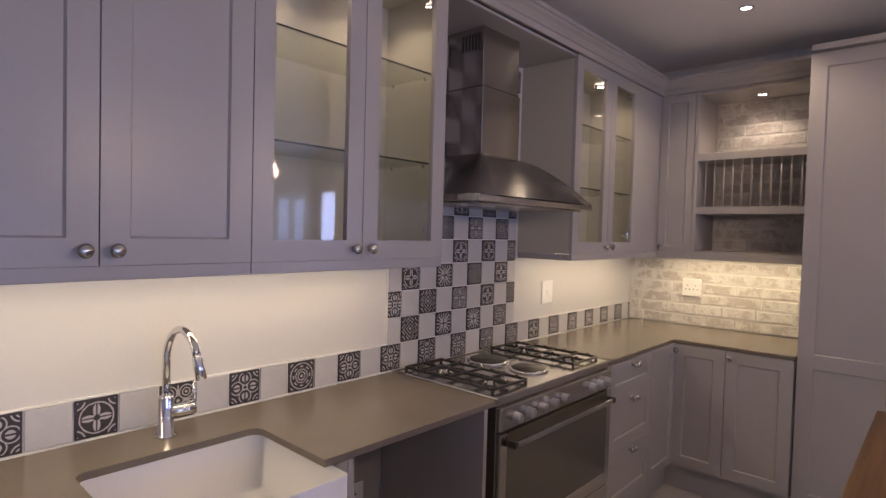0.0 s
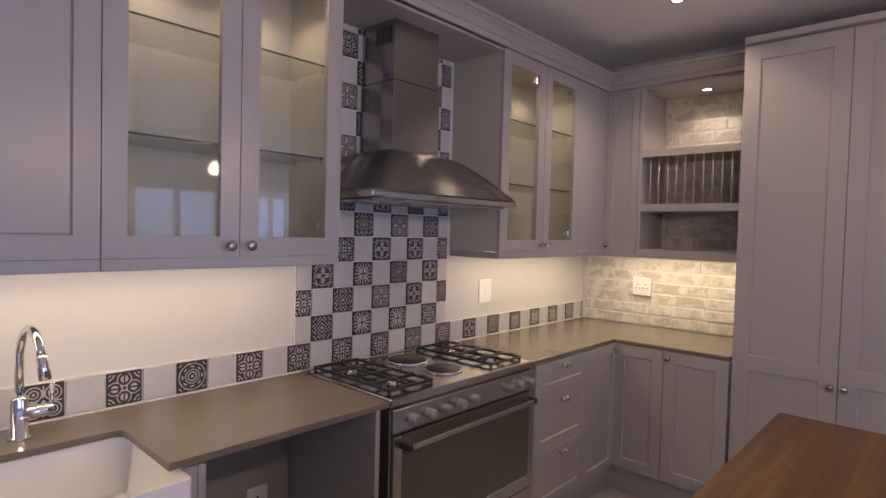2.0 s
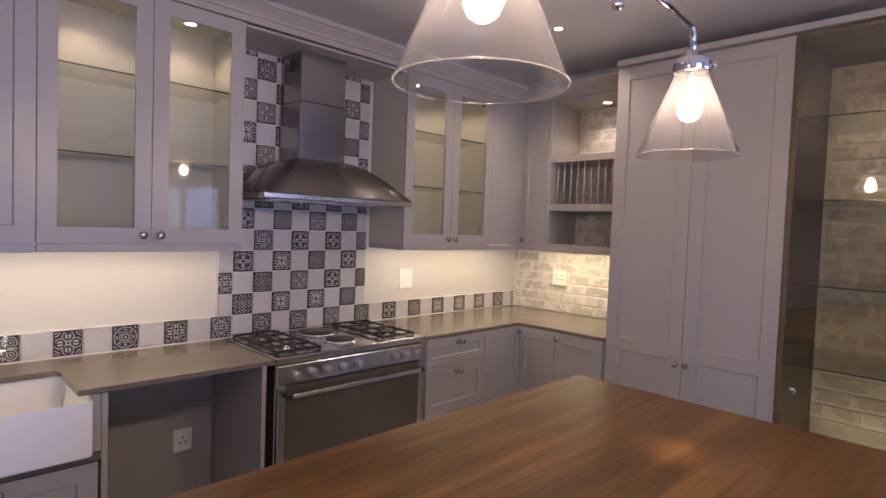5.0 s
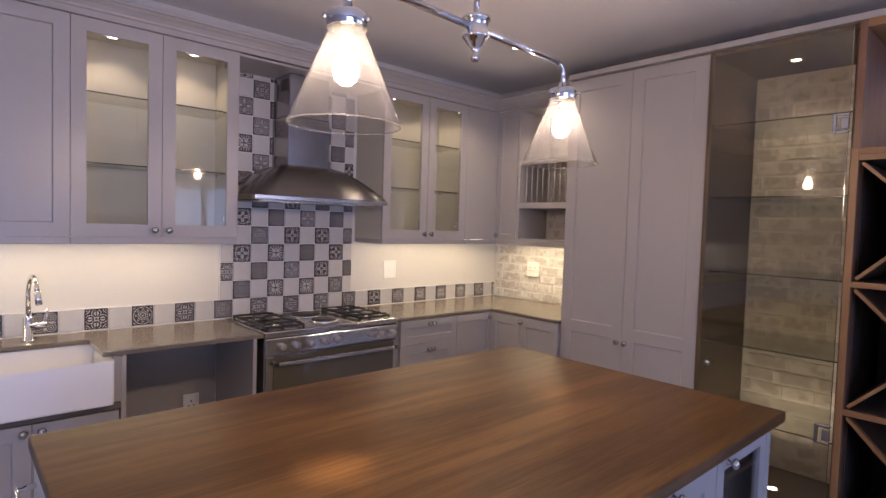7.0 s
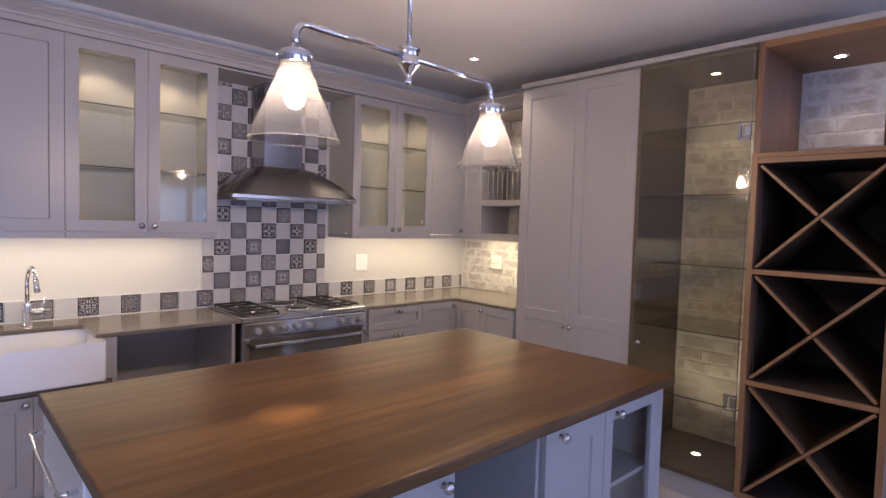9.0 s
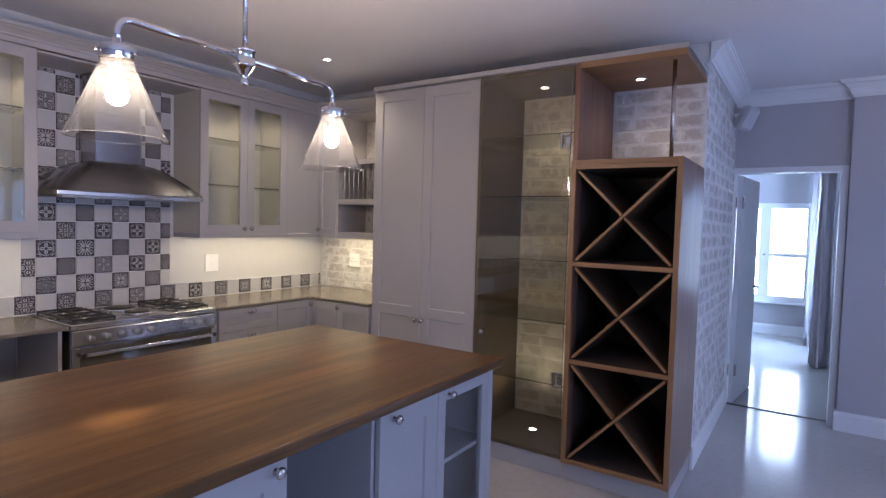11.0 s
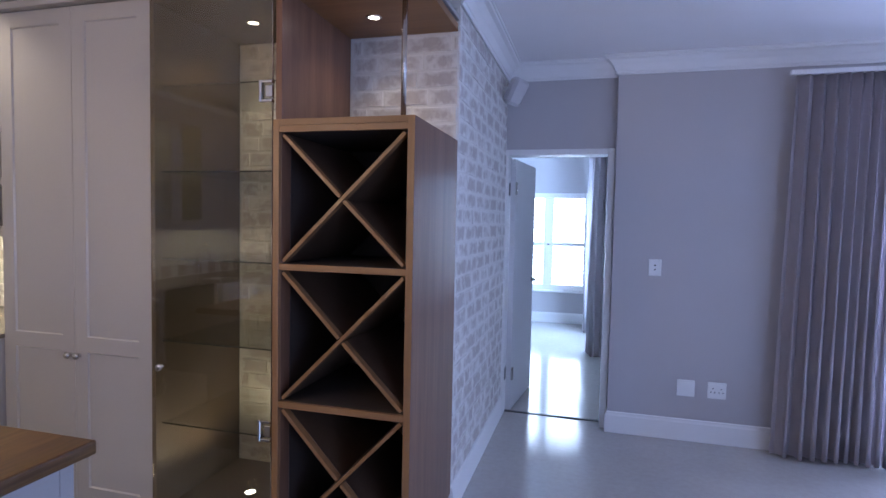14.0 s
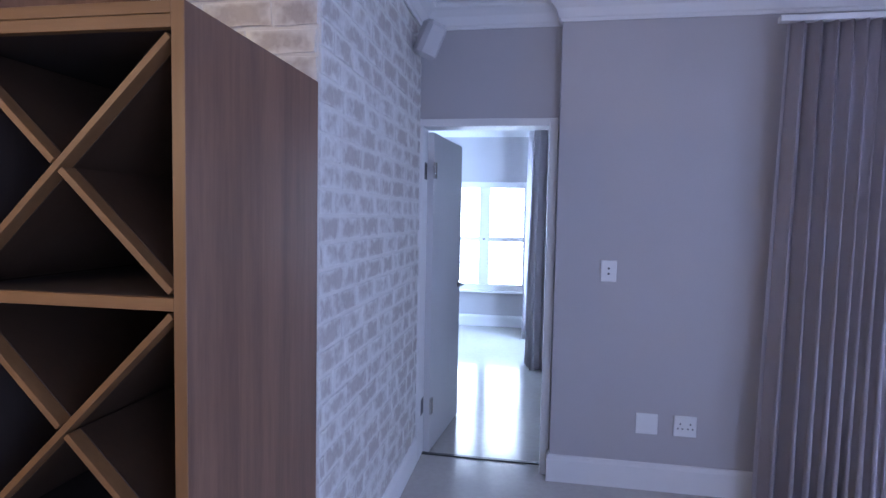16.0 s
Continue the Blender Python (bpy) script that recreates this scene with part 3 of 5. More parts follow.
def curtain(name, label, m, width, z0, z1, folds, depth, seed, lean=0.01):
    """A hanging pleated cloth with uneven folds, gathered at the top, along local x."""
    rnd = random.Random(seed)
    t = thing(name, (m @ Vector((width / 2, 0, z0))), label, "curtain")
    bm = bmesh.new()
    n, rows = folds * 10, 14
    ph = [rnd.uniform(-0.5, 0.5) for _ in range(folds + 2)]
    amp = [rnd.uniform(0.65, 1.25) for _ in range(folds + 2)]
    grid = []
    for j in range(rows + 1):
        q = j / rows
        row = []
        for i in range(n + 1):
            s = i / n
            k = folds * (0.62 * s + 0.38 * s * s) * 0.999
            a, f = int(k), k - int(k)
            am = amp[a] * (1 - f) + amp[a + 1] * f
            p = ph[a] * (1 - f) + ph[a + 1] * f
            y = depth * am * math.sin(2 * math.pi * k + p * q) * (0.55 + 0.45 * q) + 0.012 * math.sin(9 * s + 3 * q)
            x = s * width + 0.018 * math.sin(4 * math.pi * k + p) * (0.3 + q) - lean * q * (1 - s)
            row.append(bm.verts.new((x, y, z1 + (z0 - z1) * q)))
        grid.append(row)
    for r0, r1 in zip(grid, grid[1:]):
        for i in range(n):
            bm.faces.new((r0[i], r0[i + 1], r1[i + 1], r1[i])).smooth = True
    bmesh.ops.solidify(bm, geom=bm.faces[:], thickness=0.004)
    bm.transform(m)
    part("cloth", bm, CLOTH, t)
    part("track", boxes([(-0.04, width + 0.04, -0.022, 0.022, z1 + 0.002, z1 + 0.032)], 0.003, m), WHITE, t, "white curtain track")
    return t


curtain("curtain", "mauve-grey floor-length pleated curtain on a white track", pose(3.745, 5.66, 0), 0.74, 0.02, 2.475, 13, 0.055, 3, 0.05)
curtain("curtain", "mauve-grey curtain drawn aside on the bedroom wall", pose(2.575, 7.98, 0, 0, 0, 90), 0.34, 0.02, 2.52, 4, 0.085, 5)
curtain("curtain", "mauve-grey curtain drawn aside beside the bedroom window", pose(2.50, 9.36, 0, 0, 0, 90), 0.36, 0.02, 2.52, 4, 0.085, 8)

# ---- cabinets ----
R90 = Matrix.Rotation(radians(90), 4, "Z")
knob_bm = lathe([(0.0, 0.0), (0.010, 0.0), (0.0085, 0.003), (0.006, 0.007), (0.006, 0.013), (0.0125, 0.016), (0.0165, 0.0205), (0.0165, 0.024), (0.0145, 0.025), (0.0150, 0.0275), (0.0115, 0.031), (0.0, 0.0325)], pose(0, 0, 0, 90), 20)
KNOB = bpy.data.meshes.new("knob")
knob_bm.to_mesh(KNOB)
knob_bm.free()
KNOB.materials.append(PEWTER)


def shaker(u0, u1, z0, z1, m, stile=0.062, panel=True, midrails=(), recess=0.008):
    """A framed door in one piece: stiles and rails with the panel set back, or open for a pane."""
    g, t = 0.0015, 0.02
    us = [u0 + g, u0 + g + stile, u1 - g - stile, u1 - g]
    zs = [z0 + g, z0 + g + stile]
    for z in sorted(midrails):
        zs += [z - stile / 2, z + stile / 2]
    zs += [z1 - g - stile, z1 - g]
    bm = bmesh.new()
    for i in range(3):
        for j in range(len(zs) - 1):
            inner = i == 1 and j % 2 == 1
            if not inner:
                box(us[i], us[i + 1], -t, 0, zs[j], zs[j + 1], 0, bm)
            elif panel:
                k, d = 0.005, -t + recess
                rings = [[bm.verts.new(p) for p in ((us[1] + o, y, zs[j] + o), (us[2] - o, y, zs[j] + o), (us[2] - o, y, zs[j + 1] - o), (us[1] + o, y, zs[j + 1] - o))]
                         for o, y in ((0, -t), (k * 0.4, -t + recess * 0.45), (k, d))]
                for ra, rb in zip(rings, rings[1:]):
                    for q in range(4):
                        bm.faces.new((ra[q], ra[(q + 1) % 4], rb[(q + 1) % 4], rb[q]))
                bm.faces.new(rings[-1])
    bmesh.ops.remove_doubles(bm, verts=bm.verts, dist=1e-5)
    bm.verts.index_update()
    seen = {}
    for f in bm.faces:
        seen.setdefault(frozenset(v.index for v in f.verts), []).append(f)
    bmesh.ops.delete(bm, geom=[f for fs in seen.values() if len(fs) > 1 for f in fs], context="FACES")
    bm.transform(m)
    return bm


def knob(parent, m, u, z):
    shared("knob", KNOB, parent, m @ pose(u, -0.0195, z))


def cab_door(cab, m, u0, u1, z0, z1, kn=None, glazed_door=False, material=None, **kw):
    d = part("door", shaker(u0, u1, z0, z1, m, panel=not glazed_door, **kw), material or PAINT, cab)
    if glazed_door:
        st = kw.get("stile", 0.062)
        p = part("pane", boxes([(u0 + st - 0.004, u1 - st + 0.004, -0.014, -0.010, z0 + st - 0.004, z1 - st + 0.004)], 0, m), GLASS, d, "clear glass pane")
        p.visible_shadow = False
        hu = u1 - st - 0.006 if kn and kn[0] < (u0 + u1) / 2 else u0 + st - 0.022
        if material is None:
            for hz in (z0 + 0.085, z1 - 0.095):
                part("hinge", boxes([(hu, hu + 0.028, 0.001, 0.014, hz, hz + 0.036), (hu + 0.006, hu + 0.022, 0.0145, 0.040, hz + 0.008, hz + 0.028)], 0.002, m), CHROME, d)
    if kn:
        knob(d, m, *kn)
    return d


def carcass(cab, m, w, d, z0, z1, material, t=0.018):
    """A cabinet box, open at the front."""
    bm = box(0.001, w - 0.001, 0, d, z0, z1)
    front = min(bm.faces, key=lambda f: f.calc_center_median().y)
    bmesh.ops.inset_region(bm, faces=[front], thickness=t)
    bmesh.ops.translate(bm, verts=front.verts, vec=(0, d - 0.012, 0))
    bm.transform(m)
    part("body", bm, material, cab)


def glass_shelf(cab, m, u0, u1, d0, d1, z):
    s = part("glass_shelf", boxes([(u0, u1, d0 + 0.002, d1, z, z + 0.006)], 0, m), SHELF_GLASS, cab, "clear glass shelf")
    part("edge", boxes([(u0, u1, d0, d0 + 0.002, z, z + 0.006)], 0, m), SHELF_EDGE, s)
    for u in (u0 + 0.004, u1 - 0.004):
        for dd in (d0 + 0.05, d1 - 0.05):
            part("shelf_pin", lathe([(0, 0), (0.004, 0), (0.004, 0.008), (0, 0.008)], m @ pose(u, dd, z - 0.009), 8), PEWTER, s)
    return s


def recessed_spot(name, x, y, z, label, up=1):
    t = thing(name, (x, y, z), label, "downlight", "recessed spotlights")
    m = pose(x, y, z) if up > 0 else pose(x, y, z, 180)
    part("ring", lathe([(0.0245, 0.0), (0.037, 0.0), (0.038, -0.003), (0.0255, -0.005), (0.0245, 0.0)], m, 24), CHROME, t)
    part("lens", lathe([(0.0, -0.001), (0.024, -0.001), (0.024, -0.003), (0.0, -0.0035)], m, 24), SPOT_GLOW, t, "glowing lens")
    return t


XU, ZU0, ZU1, DU = -1.155, 1.405, 2.415, 0.313


def at_y(y):
    return pose(XU, y, 0) @ R90


def wall_unit(y0, y1, label, divisions, glass_doors, knobs):
    m, w = at_y(y0), y1 - y0
    cab = thing("wall_cabinet", (XW, (y0 + y1) / 2, ZU0), label, "cabinet", "wall cabinets")
    carcass(cab, m, w, DU, ZU0, ZU1, LINING if glass_doors else PAINT)
    part("pelmet", boxes([(0.001, w - 0.001, -0.019, -0.0005, 1.372, ZU0 + 0.001)], 0.002, m), PAINT, cab)
    if glass_doors:
        e = w - 0.020 if y0 < 2 else 0.001
        part("pelmet", boxes([(e, e + 0.018, 0.001, DU - 0.002, 1.372, ZU0 - 0.001)], 0.001, m), PAINT, cab)
    for (a, b), k in zip(divisions, knobs):
        cab_door(cab, m, a - y0, b - y0, ZU0, ZU1, (k - y0, ZU0 + 0.036), glass_doors)
    if glass_doors:
        for z in (2.085, 1.753):
            glass_shelf(cab, m, 0.02, w - 0.02, 0.02, DU - 0.014, z)
    return cab


for y0, y1 in ((-1.99, -1.22), (-1.22, -0.45)):
    wall_unit(y0, y1, "grey painted wall cabinet with two panelled doors", [(y0, (y0 + y1) / 2), ((y0 + y1) / 2, y1)], False, ((y0 + y1) / 2 - 0.031, (y0 + y1) / 2 + 0.031))
wall_unit(-0.45, 0.322, "grey painted wall cabinet with two panelled doors", [(-0.45, -0.064), (-0.064, 0.322)], False, (-0.095, -0.033))
wall_unit(0.322, 1.080, "grey painted wall cabinet with two panelled doors", [(0.322, 0.712), (0.712, 1.080)], False, (0.680, 0.744))
wall_unit(1.080, 1.855, "grey wall cabinet with two lit glass doors and glass shelves", [(1.080, 1.468), (1.468, 1.855)], True, (1.434, 1.500))
wall_unit(2.83, 3.60, "grey wall cabinet with two lit glass doors beside the hood", [(2.83, 3.22), (3.22, 3.60)], True, (3.188, 3.252))
for y in (1.28, 1.67, 3.03, 3.41):
    recessed_spot("cabinet_spotlight", -1.30, y, ZU1 - 0.019, "small round warm spotlight inside a glass cabinet")
filler = thing("corner_filler", (XW, 3.78, ZU0), "grey painted filler panel in the cabinet corner", "panel")
part("board", boxes([(XW + 0.002, XU + 0.018, 3.602, 3.955, ZU0, ZU1)], 0.002), PAINT, filler)
part("pelmet", boxes([(XU + 0.0005, XU + 0.018, 3.602, 3.955, 1.372, ZU0 - 0.001)], 0.002), PAINT, filler)

# back run of wall cabinets: one door, then the open plate rack
YU = 3.965
mb = pose(-1.135, YU, 0)
bc = thing("wall_cabinet", (-1.03, YB, ZU0), "narrow grey wall cabinet with one panelled door", "cabinet", "wall cabinets")
carcass(bc, mb, 0.212, 0.335, ZU0, ZU1, PAINT)
cab_door(bc, mb, 0.0, 0.212, ZU0, ZU1, (0.024, ZU0 + 0.036), stile=0.045)
part("pelmet", boxes([(0.0, 0.212, -0.019, -0.0005, 1.372, ZU0 + 0.001)], 0.002, mb), PAINT, bc)
rack = thing("plate_rack", (-0.6, YB, ZU0), "open grey plate rack with upright wooden dowels", "plate rack")
mr, wr = pose(-0.922, YU, 0), 0.642
for n, it in (("side_panel", (0.0, 0.022, -0.018, 0.33, ZU0, ZU1)), ("side_panel", (wr - 0.022, wr, -0.018, 0.33, ZU0, ZU1)), ("base_board", (0.022, wr - 0.022, -0.012, 0.33, ZU0, ZU0 + 0.02)), ("top_board", (0.022, wr - 0.022, -0.018, 0.33, ZU1 - 0.018, ZU1))):
    part(n, boxes([it], 0.0015, mr), PAINT, rack)
part("shelf", boxes([(0.022, wr - 0.022, -0.018, 0.33, 1.655, 1.700)], 0.002, mr), PAINT, rack)
part("shelf", boxes([(0.022, wr - 0.022, -0.018, 0.33, 1.985, 2.030)], 0.002, mr), PAINT, rack)
part("pelmet", boxes([(0.0, wr, -0.019, -0.0005, 1.372, ZU0 + 0.001)], 0.002, mr), PAINT, rack)
dw = lathe([(0.0, 0), (0.0055, 0), (0.0055, 0.287), (0.0, 0.287)], None, 8)
DOWEL = bpy.data.meshes.new("dowel")
dw.to_mesh(DOWEL)
dw.free()
DOWEL.materials.append(PAINT)
for i in range(11):
    shared("dowel", DOWEL, rack, mr @ pose(0.062 + i * 0.0512, 0.02, 1.699))
recessed_spot("rack_spotlight", -0.60, 4.14, ZU1 - 0.019, "small round warm spotlight above the plate rack")

CROWN = [(0, 2.416), (0.014, 2.416), (0.014, 2.4441), (0.022, 2.4488), (0.024, 2.4581), (0.036, 2.4737), (0.05, 2.4854), (0.054, 2.4924), (0.064, 2.4963), (0.064, 2.5127), (0, 2.5127)]
structure("trim_crown", sweep(CROWN, [(XU + 0.02, -1.99), (XU + 0.02, YU - 0.02), (-0.285, YU - 0.02)], -1), PAINT, "grey painted crown moulding over the wall cabinets")
structure("trim_cabinet_top", boxes([(XW, XU + 0.02, -1.99, YU, 2.48, 2.50), (XU + 0.02, -0.285, YU - 0.02, YB - 0.02, 2.48, 2.50)]), PAINT, "grey painted board on top of the wall cabinets")
structure("trim_hood_soffit", box(XW + 0.002, XU + 0.016, 1.857, 2.828, 2.398, 2.412, 0.002), PAINT, "grey painted panel above the hood")

# strips of light under the cabinets
for n, c in (("sink", (-1.25, -1.235, -1.99, 1.85)), ("switch", (-1.25, -1.235, 2.84, 3.95)), ("brick", (-1.12, -0.30, 4.095, 4.11))):
    s = thing("led_strip", ((c[0] + c[1]) / 2, (c[2] + c[3]) / 2, 1.40), "thin warm strip light under the wall cabinets", "strip light", "strip lights")
    part("diffuser", boxes([(*c, 1.3985, 1.4040)], 0.001), STRIP_GLOW, s)

# ---- worktop, sink, tap and base units ----
XF, YF, ZC = -0.905, 3.672, 0.90
wt = thing("worktop", (-1.2, 2.0, 0.87), "brown-grey quartz worktop with a sink cut-out", "worktop")
part("slab", boxes([(XW + 0.001, XF, -1.99, 0.690, 0.880, ZC), (XW + 0.001, -1.245, 0.690, 1.170, 0.880, ZC), (XW + 0.001, XF, 1.170, 1.912, 0.880, ZC)]), STONE, wt)
for y, sy in ((0.690, 1), (1.170, -1)):
    fb, r = bmesh.new(), 0.032
    arc = [(-1.245, y)] + [(-1.245 + r - r * math.cos(a), y + sy * (r - r * math.sin(a))) for a in (math.pi / 2 * i / 6 for i in range(7))]
    lo, hi = ([fb.verts.new((px, py, z)) for px, py in arc] for z in (0.880, ZC))
    fb.faces.new(lo)
    fb.faces.new(hi)
    for i in range(len(arc)):
        k = (i + 1) % len(arc)
        fb.faces.new((lo[i], lo[k], hi[k], hi[i]))
    bmesh.ops.recalc_face_normals(fb, faces=fb.faces)
    part("corner_fillet", fb, STONE, wt)
part("slab", boxes([(XW + 0.001, XF, 2.808, YB - 0.014, 0.880, ZC), (XF, -0.286, YF, YB - 0.014, 0.880, ZC)], 0.0), STONE, wt)
part("slab", boxes([(XW + 0.001, XF - 0.53, 1.912, 2.808, 0.880, ZC)], 0.0), STONE, wt)

sink = thing("butler_sink", (-1.05, 0.930, 0.66), "white glazed fireclay butler sink", "sink")
bm = box(-1.27, -0.845, 0.655, 1.205, 0.672, 0.8785)
top = max(bm.faces, key=lambda f: f.calc_center_median().z)
bmesh.ops.inset_region(bm, faces=[top], thickness=0.030)
bmesh.ops.translate(bm, verts=top.verts, vec=(0, 0, -0.1725))
bm.normal_update()
bmesh.ops.bevel(bm, geom=bm.edges[:], offset=0.012, segments=3, affect="EDGES", profile=0.5)
part("basin", bm, CERAMIC, sink)
part("drain", lathe([(0.0, 0.004), (0.02, 0.004), (0.035, 0.006), (0.043, 0.003), (0.043, 0.0), (0, 0)], pose(-1.06, 0.930, 0.7015), 24), CHROME, sink, "chrome drain")

tap = thing("kitchen_tap", (-1.350, 0.944, ZC), "chrome gooseneck mixer tap on the worktop", "tap")
TX, TY = -1.350, 0.944
part("base", lathe([(0.0, 0), (0.027, 0), (0.027, 0.006), (0.0205, 0.009), (0.0205, 0.112), (0.0195, 0.116), (0.0125, 0.119), (0, 0.135)], pose(TX, TY, ZC), 24), CHROME, tap)
arc = [(TX, TY, ZC + 0.13), (TX, TY, ZC + 0.22)]
for i in range(17):
    a = math.pi * (1 - i / 16 * 0.93)
    arc.append((TX + 0.075 + 0.075 * math.cos(a), TY + 0.02 * (i / 16), ZC + 0.235 + 0.080 * math.sin(a)))
part("spout", tube(arc, 0.0108, 14), CHROME, tap)
e, e2 = Vector(arc[-1]), Vector(arc[-2])
dn = (e - e2).normalized()
part("spray_head", tube([e, e + dn * 0.004, e + dn * 0.025, e + dn * 0.062, e + dn * 0.064], [0.0120, 0.0138, 0.0140, 0.0142, 0.010], 16), CHROME, tap)
part("lever", tube([(TX, TY, ZC + 0.07), (TX + 0.01, TY + 0.035, ZC + 0.072), (TX + 0.02, TY + 0.075, ZC + 0.075)], 0.0185, 14), CHROME, tap)
part("lever_pin", tube([(TX + 0.02, TY + 0.070, ZC + 0.080), (TX + 0.020, TY + 0.071, ZC + 0.115), (TX + 0.020, TY + 0.072, ZC + 0.150)], 0.0065, 8), CHROME, tap)


def on_x(y):
    return pose(XF - 0.012, y, 0) @ R90


ZB0, ZB1, DB = 0.155, 0.878, 0.535
for y0, w in ((-1.99, 0.77), (-1.22, 0.77), (-0.45, 1.045)):
    m = on_x(y0)
    u = thing("base_cabinet", (-1.2, y0 + w / 2, 0), "grey painted base cabinet with panelled doors", "cabinet", "base cabinets")
    carcass(u, m, w, DB, ZB0, ZB1, PAINT)
    cab_door(u, m, 0, w / 2, ZB0, ZB1, (w / 2 - 0.032, 0.83))
    cab_door(u, m, w / 2, w, ZB0, ZB1, (w / 2 + 0.032, 0.83))
    part("plinth", boxes([(0, w, 0.03, 0.05, 0.0, ZB0 - 0.002)], 0.001, m), PAINT, u)

m = on_x(0.597)
u = thing("sink_cabinet", (-1.2, 0.92, 0), "grey painted cabinet below the butler sink", "cabinet", "base cabinets")
carcass(u, m, 0.64, DB, ZB0, 0.640, PAINT)
cab_door(u, m, 0, 0.318, ZB0, 0.636, (0.288, 0.604))
cab_door(u, m, 0.318, 0.636, ZB0, 0.636, (0.350, 0.604))
part("sink_shelf", boxes([(-0.004, 0.6435, -0.028, DB, 0.642, 0.669)], 0.002, m), STONE, u, "dark stone shelf carrying the sink")
part("post", boxes([(0.612, 0.6435, -0.019, DB, 0.671, ZB1)], 0.002, m), PAINT, u)
part("post", boxes([(0.0, 0.085, -0.02, DB, 0.671, ZB1)], 0.002, m), PAINT, u)
part("plinth", boxes([(0, 0.64, 0.03, 0.05, 0.0, ZB0 - 0.002)], 0.001, m), PAINT, u)
p = thing("end_panel", (-1.2, 1.87, 0), "grey painted end panel beside the cooker", "panel")
part("board", box(XW + 0.016, XF - 0.012, 1.862, 1.882, 0.0, ZB1, 0.001), PAINT, p)
p = thing("end_panel", (-1.2, 1.2515, 0), "grey painted end panel beside the sink cabinet", "panel")
part("board", box(XW + 0.001, XF + 0.008, 1.2410, 1.262, 0.0, ZB1, 0.001), PAINT, p)

# thin grey sheet over the cream wall, added to darken the gap
p = thing("back_panel", (XW, 1.57, 0.13), "grey sheet added over the wall at the back of the appliance gap", "panel")
part("board", box(XW + 0.0005, XW + 0.006, 1.263, 1.860, 0.131, ZB1, 0.001), PAINT, p)

m = on_x(2.828)
u = thing("drawer_unit", (-1.2, 3.08, 0), "grey painted unit with three panelled drawers", "cabinet", "base cabinets")
carcass(u, m, 0.495, DB, ZB0, ZB1, PAINT)
for z0, z1, kz in ((0.722, ZB1, 0.849), (0.440, 0.722, 0.676), (ZB0, 0.440, 0.408)):
    d = part("drawer", shaker(0, 0.495, z0, z1, m, stile=0.045 if z1 - z0 < 0.2 else 0.055), PAINT, u)
    knob(d, m, 0.236, kz)
    knob(d, m, 0.272, kz)
part("plinth", boxes([(0, 0.495, 0.03, 0.05, 0.0, ZB0 - 0.002)], 0.001, m), PAINT, u)
u = thing("corner_filler", (-1.2, 3.5, 0), "grey painted panelled filler in the base corner", "panel")
m = on_x(3.3235)
part("board", shaker(0, YF - 3.3235 + 0.01, ZB0, ZB1, m, stile=0.05), PAINT, u)
part("plinth", boxes([(0, YF - 3.3235 + 0.05, 0.03, 0.05, 0.0, ZB0 - 0.002)], 0.001, m), PAINT, u)
m = pose(XF - 0.012, YF + 0.014, 0)
u = thing("base_cabinet", (-0.6, 4.0, 0), "grey painted corner base cabinet with two panelled doors", "cabinet", "base cabinets")
carcass(u, m, 0.63, 0.58, ZB0, ZB1, PAINT)
cab_door(u, m, 0.012, 0.298, ZB0, ZB1, (0.032, 0.842))
cab_door(u, m, 0.298, 0.628, ZB0, ZB1, (0.325, 0.842))
part("plinth", boxes([(-0.032, 0.628, 0.03, 0.05, 0.0, ZB0 - 0.002)], 0.001, m), PAINT, u)

# ---- cooker ----
SY0, SY1, SX = 1.917, 2.803, -0.905
ck = thing("cooker", (-1.19, 2.36, 0), "wide stainless steel cooker with gas burners, hotplates and an oven", "cooker")
part("body", box(-1.43, SX, SY0, SY1, 0.10, 0.872, 0.003), STEEL_Z, ck)
part("plinth", box(-1.40, SX - 0.04, SY0 + 0.01, SY1 - 0.01, 0.0, 0.099), BLACK, ck)
bm = box(-1.43, SX + 0.004, SY0, SY1, 0.874, 0.908, 0.006, None, 0, 2)
part("hob", bm, STEEL_Y, ck, "pressed stainless steel hob")
part("control_panel", box(SX + 0.001, SX + 0.020, SY0, SY1, 0.785, 0.872, 0.004), STEEL_Y, ck)
kb = lathe([(0, 0), (0.0195, 0), (0.0195, 0.003), (0.0185, 0.004), (0.0180, 0.027), (0.0165, 0.029), (0, 0.029)], pose(0, 0, 0, 0, 90), 20)
box(0.029, 0.0305, -0.002, 0.002, 0.0, 0.015, 0, kb)
DIAL = bpy.data.meshes.new("dial")
kb.to_mesh(DIAL)
kb.free()
DIAL.materials.append(SATIN)
for y in (2.006, 2.093, 2.180, 2.266, 2.353, 2.594, 2.668, 2.743):
    shared("dial", DIAL, ck, pose(SX + 0.020, y, 0.826))
od = part("oven_door", boxes([(SX + 0.001, SX + 0.022, SY0 + 0.002, SY0 + 0.042, 0.325, 0.775), (SX + 0.001, SX + 0.022, SY1 - 0.042, SY1 - 0.002, 0.325, 0.775),
                              (SX + 0.001, SX + 0.022, SY0 + 0.042, SY1 - 0.042, 0.325, 0.385)], 0.002), STEEL_Y, ck)
part("window", box(SX + 0.002, SX + 0.021, SY0 + 0.043, SY1 - 0.043, 0.386, 0.775, 0.001), OVEN_GLASS, od, "dark oven glass")
hd = part("handle", box(SX + 0.046, SX + 0.062, SY0 + 0.058, SY1 - 0.058, 0.727, 0.749, 0.005, None, 0, 3), STEEL_Y, od)
